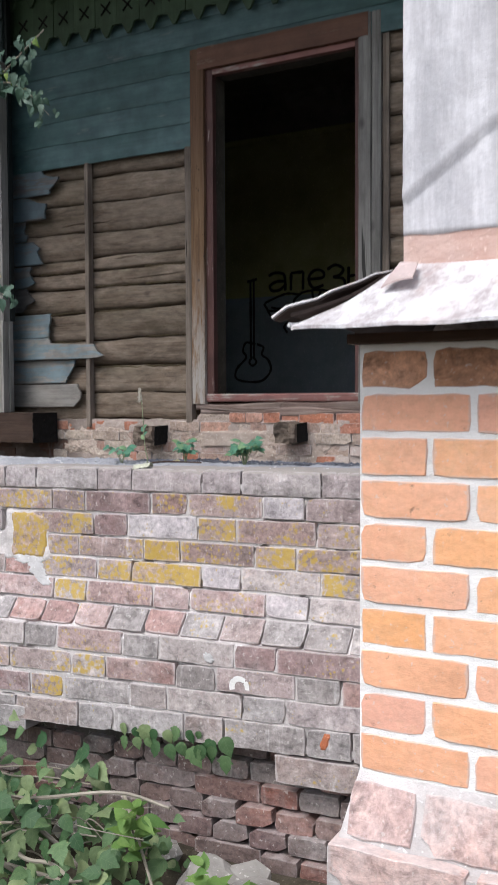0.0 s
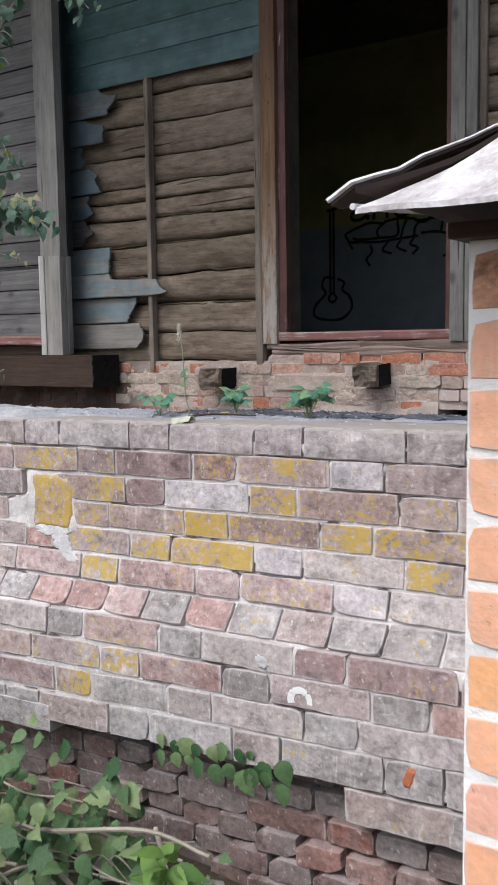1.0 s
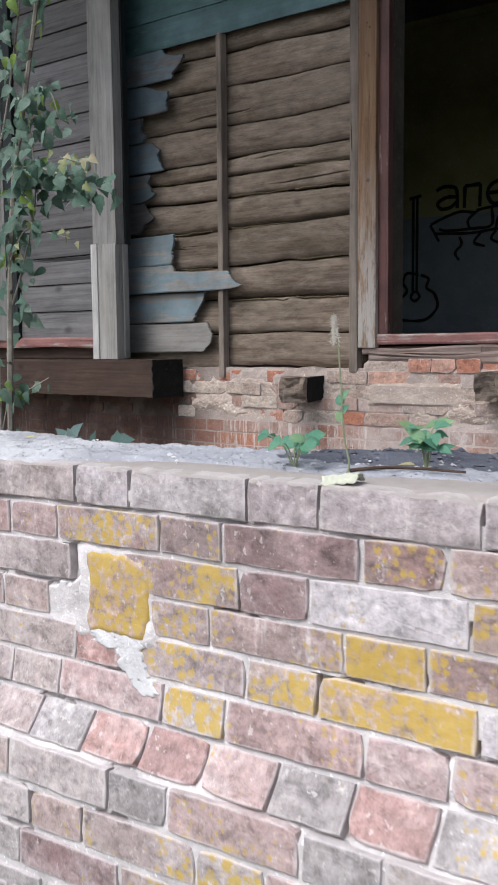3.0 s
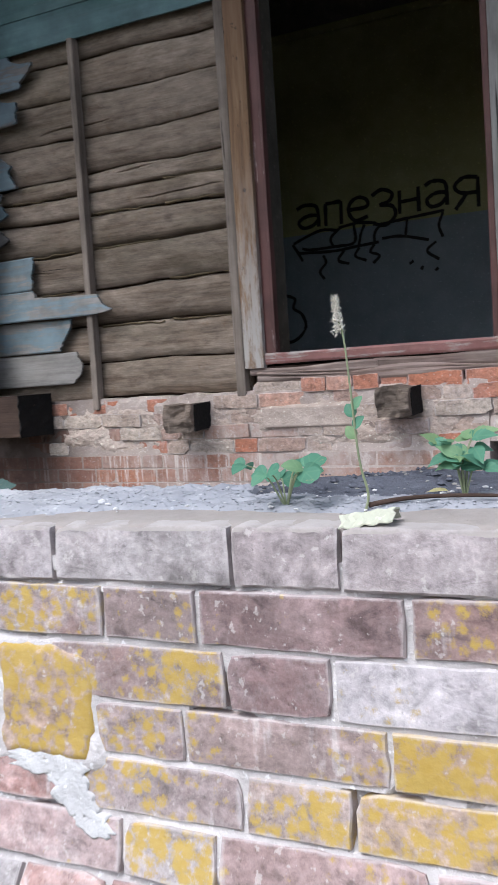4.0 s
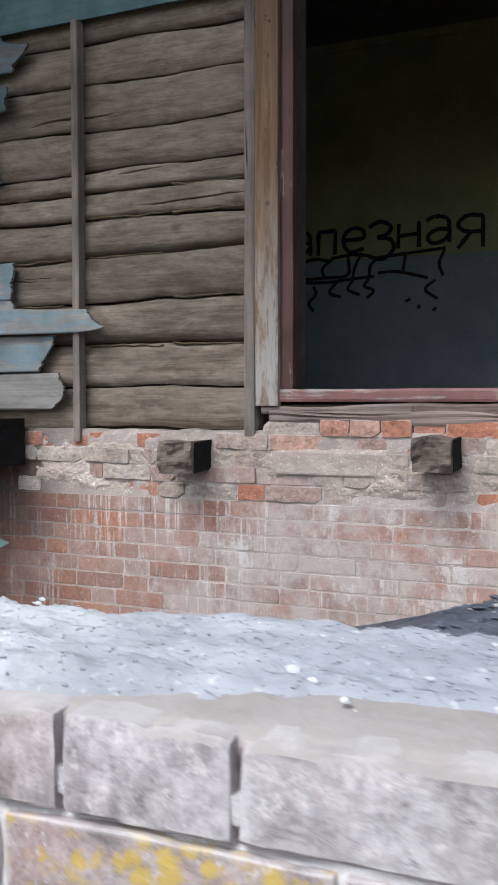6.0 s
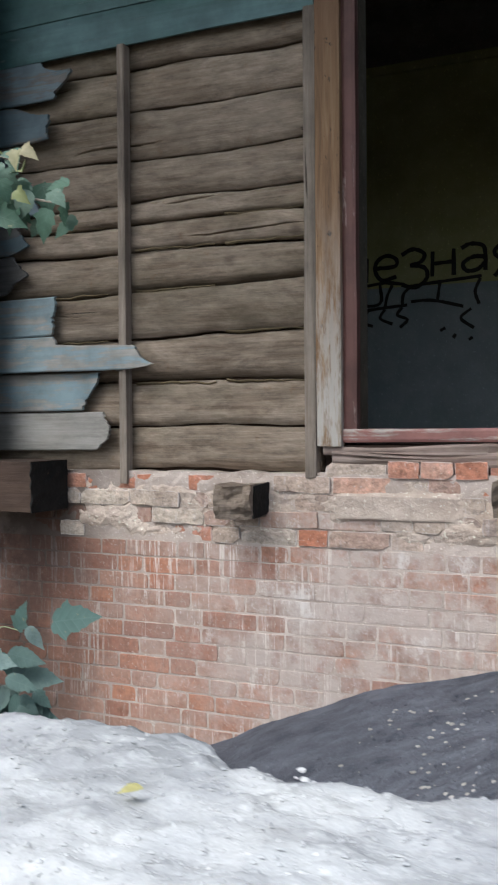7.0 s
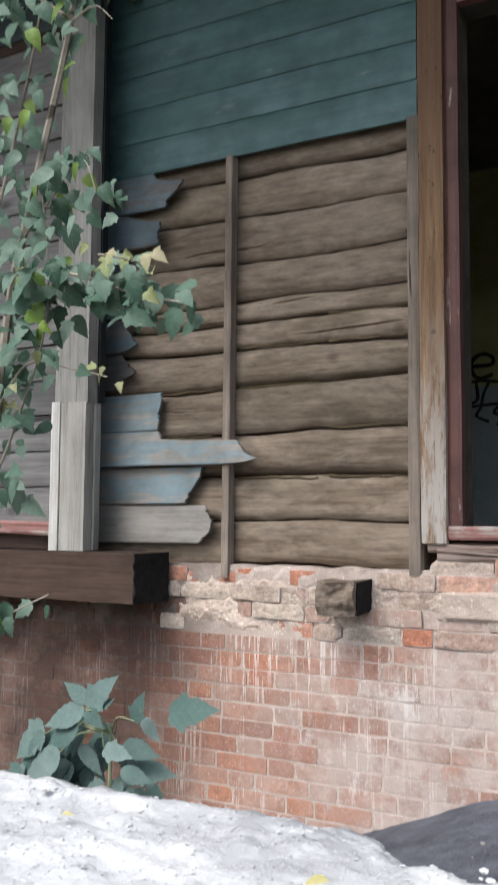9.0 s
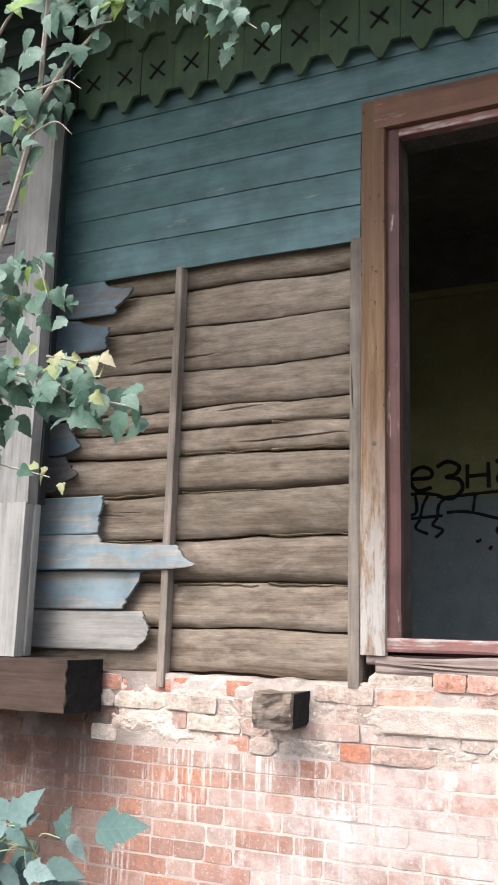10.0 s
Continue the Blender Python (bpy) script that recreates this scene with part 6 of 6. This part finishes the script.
def cap_mesh(length, height, material, seed):
    """A brick of the top course, its upper edge worn down to a rough slope."""
    r = random.Random(seed)
    off = r.uniform(0, 50)
    n = 16
    rows = [(0.1, -1.0, 0.0), (0.003, -1.0, 0.0), (0.0, -0.9, 0.0), (0.0, 0.1, 0.0), (0.0, 0.78, 0.0), (0.005, 0.92, 0.0), (0.03, 0.98, 0.0), (0.12, 1.0, 0.0)]
    bm = bmesh.new()
    grid = []
    for i in range(n + 1):
        s = -1 + 2 * i / n
        line = []
        for k, (y, t, dz) in enumerate(rows):
            x = s * length / 2 * (1 if 0 < i < n else 1 - 0.003 * k % 3) + 0.002 * nz(k * 3.1, s * 2, off)
            chip = (0.011 if length > 0.2 else 0.018) * max(0.0, nz(s * 2.6 + off, k * 0.3) + 0.4 * nz(s * 5 + off, k * 0.8)) * (k >= 3) + (0.002 if i in (0, n) and k >= 3 else 0.0)
            line.append(bm.verts.new((x, y + (0.004 * nz(s * 4, k * 1.7, off) + 0.5 * chip if 0 < k < 7 else 0) + (0.0015 if i in (0, n) and k in (2, 3, 4) else 0), t * height / 2 + dz - (chip if 3 < k < 7 else 0))))
        grid.append(line)
    for a, b in zip(grid, grid[1:]):
        for k in range(len(rows) - 1):
            bm.faces.new((a[k], b[k], b[k + 1], a[k + 1]))
    bm.faces.new(grid[0])
    bm.faces.new(grid[-1][::-1])
    bmesh.ops.recalc_face_normals(bm, faces=bm.faces)
    me = mesh_of("brick", bm, material, True)
    me.set_sharp_from_angle(angle=radians(38))
    return me


def brick_set(material, height, s_len, h_len, seed, worn=0.004):
    return {"S": [brick_mesh("brick", s_len, height, material, seed + i, worn=worn) for i in range(4)], "H": [brick_mesh("brick", h_len, height, material, seed + 10 + i, worn=worn) for i in range(4)]}


def joined(name, items, parent, label):
    """Bricks too many to pick apart, in one mesh."""
    verts, faces = [], []
    for me, m in items:
        base = len(verts)
        verts += [tuple(m @ v.co) for v in me.vertices]
        faces += [tuple(base + i for i in p.vertices) for p in me.polygons]
    me = bpy.data.meshes.new(name)
    me.from_pydata(verts, [], faces)
    me.materials.append(items[0][0].materials[0])
    ob = new(name, me)
    ob.parent = parent
    ob.matrix_basis = inv(parent)
    return tagged(ob, label, kind="stuff")


S, H, J = 0.26, 0.136, 0.0055
# top, foot and one joint of each course, its bond, and the bricks' kinds on both sides of that joint
COURSES = [(1.381, 1.306, 2.668, "SH", "www|www"), (1.306, 1.235, 2.878, "SH", "wlwdl|lpww"), (1.235, 1.160, 2.653, "SH", "wwld|pYll"), (1.160, 1.090, 2.851, "SH", "wwlly|lYlw"),
           (1.090, 1.021, 2.671, "SH", "wrlY|ypwl"), (1.021, 0.951, 2.897, "SH", "wwlmw|mpww"), (0.951, 0.886, 2.757, "H", "wgrrmg|rgwggw"), (0.886, 0.812, 2.833, "SH", "wwgmg|wddr"),
           (0.812, 0.739, 2.636, "SH", "wlll|rgwgr"), (0.739, 0.666, 2.866, "SH", "wdlgg|wgww"), (0.666, 0.584, 2.671, "SH", "gg|gg")]
wall_sets = {}
for mname, mat in (("w", WALL_BRICK), ("l", LICHEN_BRICK), ("y", YELLOW_BRICK), ("r", RED_BRICK), ("d", DARK_BRICK), ("p", PALE_BRICK), ("g", COPING_BRICK), ("Y", HALF_YELLOW_BRICK), ("m", SPECKLED_BRICK)):
    wall_sets[mname] = brick_set(mat, 0.0635, S - J, H - J, 100 + ord(mname), 0.0026)
thick_sets = brick_set(COPING_BRICK, 0.077, S - J, H - J, 400, 0.003)
cap_sets = {"S": [cap_mesh(S - J, 0.0725, CAP_BRICK, 500 + i) for i in range(5)], "H": [cap_mesh(H - J, 0.0725, CAP_BRICK, 520 + i) for i in range(5)]}


far_items = []
for c, (top, low, anchor, bond, kinds) in enumerate(COURSES):
    period = S + H if bond == "SH" else H
    turns = math.ceil((anchor - 0.35) / period)
    x = anchor - period * turns
    left, right = kinds.split("|")
    i = 0
    while x < 4.55:
        kind = bond[i % len(bond)]
        length = S if kind == "S" else H
        xc, zc = x + length / 2, (top + low) / 2
        x += length
        spot = i - turns * len(bond)
        i += 1
        if c in (2, 3) and 2.15 < xc < 2.32:
            continue
        lean = math.atan2(wall_y(zc + 0.03) - wall_y(zc - 0.03), 0.06)
        proud = 0.004 if c == 10 else 0.0
        m = Matrix.Translation((xc, wall_y(zc) - proud + rng.uniform(-0.003, 0.0), wall_z(xc, zc) + rng.uniform(-0.001, 0.001))) @ pose(0, 0, 0, math.degrees(-lean), -math.degrees(math.atan(wall_slope(zc))) + rng.uniform(-0.5, 0.5), rng.uniform(-0.35, 0.35))
        if 0 < c < 10:
            m = m @ Matrix.Diagonal((rng.uniform(0.99, 1.008), 1, ((top - low) / math.cos(lean) - rng.uniform(0.0045, 0.0075)) / 0.0635, 1))
        style = right[spot] if 0 <= spot < len(right) else left[spot] if -len(left) <= spot < 0 else rng.choice("wwwgd")
        me = (cap_sets if c == 0 else thick_sets if c == 10 else wall_sets[style])[kind][rng.randrange(4)]
        if 1.75 < xc < 3.75:
            put("brick", me, m, wall_front)
        else:
            far_items.append((wall_sets["w"][kind][0], m))
joined("far_bricks", far_items, wall_front, "weathered bricks")

# yellow render patch with a white mortar smear below it
def smear(x, z, rx, rz, depth, seed, lean=0.0, face=wall_y, ragged=0.0):
    """A thin daub on a wall's face with an uneven outline."""
    bm = bmesh.new()
    rings, spokes = 9, 44
    last = None
    tip = bm.verts.new((x, face(z) - depth, z))
    for r in range(1, rings + 1):
        ring = []
        for k in range(spokes):
            a = 2 * math.pi * k / spokes
            square = 1 / max(abs(math.cos(a)), abs(math.sin(a)), 0.74 if not ragged else 0.9)
            rad = (r / rings) * square * (1 + (0.16 + ragged) * nz(2.2 * math.cos(a), 2.2 * math.sin(a), seed) + (0.07 + 0.4 * ragged) * nz(8 * math.cos(a), 8 * math.sin(a), seed))
            px, pz = x + rx * rad * math.cos(a) + lean * rz * rad * math.sin(a), z + rz * rad * math.sin(a)
            lift = depth * (1 - (r / rings) ** 4) + 0.0015 * nz(px * 60, pz * 60, seed)
            ring.append(bm.verts.new((px, face(pz) - lift + (0.012 if r == rings else 0), pz)))
        for k in range(spokes):
            j = (k + 1) % spokes
            if last is None:
                bm.faces.new((ring[k], ring[j], tip))
            else:
                bm.faces.new((ring[k], ring[j], last[j], last[k]))
        last = ring
    return bm


part("render_fill", smear(2.238, 1.135, 0.104, 0.088, 0.0005, 5.0), MORTAR, wall_front, "pale mortar round the lichen patch", smooth=True)
part("lichen_patch", smear(2.243, 1.138, 0.082, 0.08, 0.004, 3.0), YELLOW_BRICK, wall_front, "yellow lichen-covered render patch", smooth=True)
for x, z, rx, rz, seed, lean in ((2.24, 1.055, 0.065, 0.016, 8.0, 0.1), (2.285, 1.022, 0.036, 0.03, 12.0, -0.5), (2.32, 0.99, 0.03, 0.016, 15.0, -0.8), (2.27, 1.05, 0.04, 0.02, 18.0, 0.0)):
    part("mortar_smear", smear(x, z, rx, rz, 0.0014, seed, lean, wall_y, 0.3), SMEAR, wall_front, "white mortar smear", smooth=True)
arc = [(3.115 + 0.025 * math.cos(a), wall_y(0.785) - 0.003, 0.768 + 0.025 * math.sin(a)) for a in [math.pi * (1.12 - 1.18 * k / 20) for k in range(21)]]
mark = tube(arc, 0.0095, 10, 0.75)
for v in mark.verts:
    v.co.y = wall_y(0.785) - 0.0035 + 0.05 * (v.co.y - wall_y(0.785))
part("paint_mark", mark, WHITE_MORTAR, wall_front, "white curved paint mark")
part("paint_mark", smear(3.009, 0.838, 0.016, 0.014, 0.0012, 44.0, -0.4, lambda z: wall_y(z) - 0.004, 0.3), SMEAR, wall_front, "faint white paint mark", smooth=True)
for x, z, rx, rz, seed in ((3.385, 0.66, 0.013, 0.026, 31.0),):
    part("brick_chip", smear(x, z, rx, rz, 0.004, seed, 0.25, lambda z: wall_y(z) - 0.004, 0.12), CHIP, wall_front, "fresh orange break in a brick", smooth=True)

def cap_fill(u, v, under):
    """Dust and mortar that fill the joints on the upper side of the top course."""
    x = 0.3 + 4.3 * u
    y = 0.014 + 0.11 * v
    z = 1.3435 + 0.03625 * steps([(0.0, 0.6), (0.014, 0.86), (0.022, 0.94), (0.035, 1.0), (0.06, 1.05), (0.12, 1.1)], y) + 0.0012 * nz(x * 25, y * 25) + 0.0007 * nz(x * 60, y * 60)
    return Vector((x, wall_y(1.35) + y, wall_z(x, 1.32) + (z - 1.32) - (0.02 if under else 0.0)))


part("cap_fill", sheet(bmesh.new(), 420, 8, lambda u, v: cap_fill(u, v, False), lambda u, v: cap_fill(u, v, True)), CAP_BRICK, wall_front, smooth=True)

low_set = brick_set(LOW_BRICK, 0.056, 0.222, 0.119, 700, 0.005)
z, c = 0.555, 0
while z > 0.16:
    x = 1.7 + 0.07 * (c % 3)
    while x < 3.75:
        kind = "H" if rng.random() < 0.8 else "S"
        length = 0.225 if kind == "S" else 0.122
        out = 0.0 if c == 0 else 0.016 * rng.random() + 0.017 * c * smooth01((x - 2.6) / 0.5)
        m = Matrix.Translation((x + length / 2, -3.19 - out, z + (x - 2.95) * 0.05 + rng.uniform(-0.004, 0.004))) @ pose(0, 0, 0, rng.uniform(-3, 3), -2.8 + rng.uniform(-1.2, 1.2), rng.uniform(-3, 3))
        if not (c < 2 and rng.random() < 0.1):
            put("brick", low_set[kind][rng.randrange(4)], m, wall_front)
        x += length + 0.004
    z -= 0.0585
    c += 1
for x, z, kind in ((2.19, 0.545, "S"), (1.92, 0.53, "S"), (3.36, 0.565, "S"), (3.6, 0.575, "S")):
    put("brick", thick_sets[kind][1], Matrix.Translation((x, -3.285, z)) @ pose(0, 0, 0, 0, -2.6, 0), wall_front)

house_set = brick_set(HOUSE_BRICK, 0.0665, 0.252, 0.124, 900, 0.0024)
red_set = brick_set(RED_HOUSE_BRICK, 0.0665, 0.252, 0.124, 920, 0.0024)
cream_set = brick_set(CREAM_BRICK, 0.068, 0.252, 0.126, 940, 0.006)
orange_set = brick_set(ORANGE_BRICK, 0.068, 0.252, 0.126, 960, 0.0045)
# one joint before a stretcher in each course, from the top down
JOINTS = [0.073, 0.037, -0.1, -0.19, 0.03, 0.114, -0.117, -0.039, 0.014, 0.008, 0.223, -0.015, 0.18]
far_items = []
for c in range(19):
    zc = 1.3985 - 0.0738 * c
    joint = JOINTS[c % 13]
    period = 0.392
    x = joint - period * math.ceil((joint + 3.1) / period)
    i = 0
    while x < 4.4:
        kind = "SH"[i % 2] if c > 2 else "H" if nz(i * 1.7, c * 3.3) > -0.15 else "S"
        length = 0.26 if kind == "S" else 0.132
        xc = x + length / 2
        x += length
        i += 1
        if 2.06 < xc < 2.39 and 0.98 < zc < 1.19:
            continue
        broken = c < 4
        if broken and rng.random() < 0.06:
            continue
        if 0.52 < xc < 0.78 and zc > 1.26 or 1.64 < xc < 1.84 and zc > 1.3:
            continue
        back = rng.uniform(0.0, 0.018) if c == 0 else rng.uniform(-0.01, 0.016) if broken else rng.uniform(-0.002, 0.0004)
        m = Matrix.Translation((xc, -0.041 + back, zc + rng.uniform(-0.002, 0.002))) @ pose(0, 0, 0, rng.uniform(-4, 4) if broken else 0, rng.uniform(-0.4, 0.4) * (4 if broken else 1), rng.uniform(-0.25, 0.25) * (14 if broken else 1))
        if -0.75 < xc < 2.35 and zc > 0.3:
            clean = nz(xc * 2.6 + 40, c * 1.3) > -0.05 + 0.38 * smooth01((xc - 0.3) / 0.5)
            some = red_set if clean else house_set
            if c == 0:
                some = orange_set if nz(xc * 4, 7.7) > -0.15 else cream_set
            elif c < 4 and xc > -0.4:
                some = orange_set if nz(xc * 5.3, c * 4.1 + 2) > 0.3 else cream_set if nz(xc * 3.1, c * 2.3) > -0.3 else house_set
            put("brick", some[kind][rng.randrange(4)], m, house_base)
        else:
            far_items.append((house_set[kind][rng.randrange(4)], m))
x = 0.97
while x < 2.3:
    kind = "H" if rng.random() < 0.5 else "S"
    length = 0.26 if kind == "S" else 0.132
    put("brick", (orange_set if rng.random() < 0.6 else cream_set)[kind][rng.randrange(4)], Matrix.Translation((x + length / 2, -0.03 + rng.uniform(-0.012, 0.012), 1.462)) @ pose(0, 0, 0, 0, rng.uniform(-2, 2), rng.uniform(-3, 3)), house_base)
    x += length
joined("far_bricks", far_items, house_base, "red foundation bricks")


def crust(u, v, back):
    """Crumbling mortar over the upper courses: it stands out in patches and has gone elsewhere."""
    x, z = -0.28 + 2.36 * u, 1.13 + 0.285 * v
    lump_y = 0.55 * nz(x * 4.2, z * 7.0, 3.0) + 0.38 * nz(x * 11, z * 15, 5.0) + 0.24 * nz(x * 27, z * 33, 8.0) + 0.12 * nz(x * 70, z * 80, 2.0)
    slab_patch = smooth01((x - 1.0) / 0.05) * (1 - smooth01((x - 1.48) / 0.04)) * smooth01((z - 1.25) / 0.02) * (1 - smooth01((z - 1.355) / 0.02))
    fade = smooth01(v / 0.25) * (1 - 0.6 * smooth01((v - 0.75) / 0.2)) * smooth01(u / 0.06) * smooth01((1 - u) / 0.06)
    y = -0.034 - 0.032 * lump_y + 0.02 * (1 - fade)
    y = y + (-0.052 + 0.006 * lump_y - y) * slab_patch
    return Vector((x, 0.03 if back else max(y, -0.062), z))


part("mortar_crust", sheet(bmesh.new(), 300, 44, lambda u, v: crust(u, v, False), lambda u, v: crust(u, v, True)), CREAM, house_base, "crumbling cream mortar crust")

pillar_set = brick_set(PILLAR_BRICK, 0.066, 0.1975, 0.1215, 1200, 0.0025)
grimy_shaded_set = brick_set(GRIMY_SHADED_BRICK, 0.066, 0.1975, 0.1215, 1250, 0.006)
plinth_set = brick_set(PLINTH_BRICK, 0.068, 0.25, 0.122, 1300, 0.006)
for c in range(10):
    zc = 1.6435 - 0.0765 * c
    for face in range(2):
        x = 0.0
        i = (c + 1) % 2
        while x < 0.5:
            kind = "SH"[i % 2]
            length = 0.208 if kind == "S" else 0.132
            if x + length > 0.54:
                kind, length = "H", 0.132
            if x + length > 0.54:
                break
            mid = x + length / 2
            m = Matrix.Translation((PX + mid, PY, zc)) if face == 0 else Matrix.Translation((PX + 0.52, PY + mid, zc)) @ pose(0, 0, 0, 0, 0, 90)
            put("brick", (grimy_shaded_set if c == 0 else pillar_set)[kind][rng.randrange(4)], m @ pose(0, rng.uniform(-0.001, 0.002), 0, 0, rng.uniform(-0.3, 0.3), rng.uniform(-0.4, 0.4)), pillar)
            x += length
            i += 1
for c in range(10):
    zc = 0.861 if c == 0 else 0.775 - 0.078 * (c - 1)
    x = -0.012 if c == 0 else -0.034
    i = (c + 1) % 2
    while x < 0.5:
        kind = "SH"[i % 2]
        length = 0.262 if kind == "S" else 0.135
        m = Matrix.Translation((PX + x + length / 2, PY - (0.077 if c else 0.029), zc)) @ pose(0, 0, 0, -25 if c == 0 else 0, 0, 0) @ Matrix.Diagonal((1, 1, 1.42 if c == 0 else 1, 1))
        put("brick", plinth_set[kind][rng.randrange(4)], m, pillar)
        x += length
        i += 1
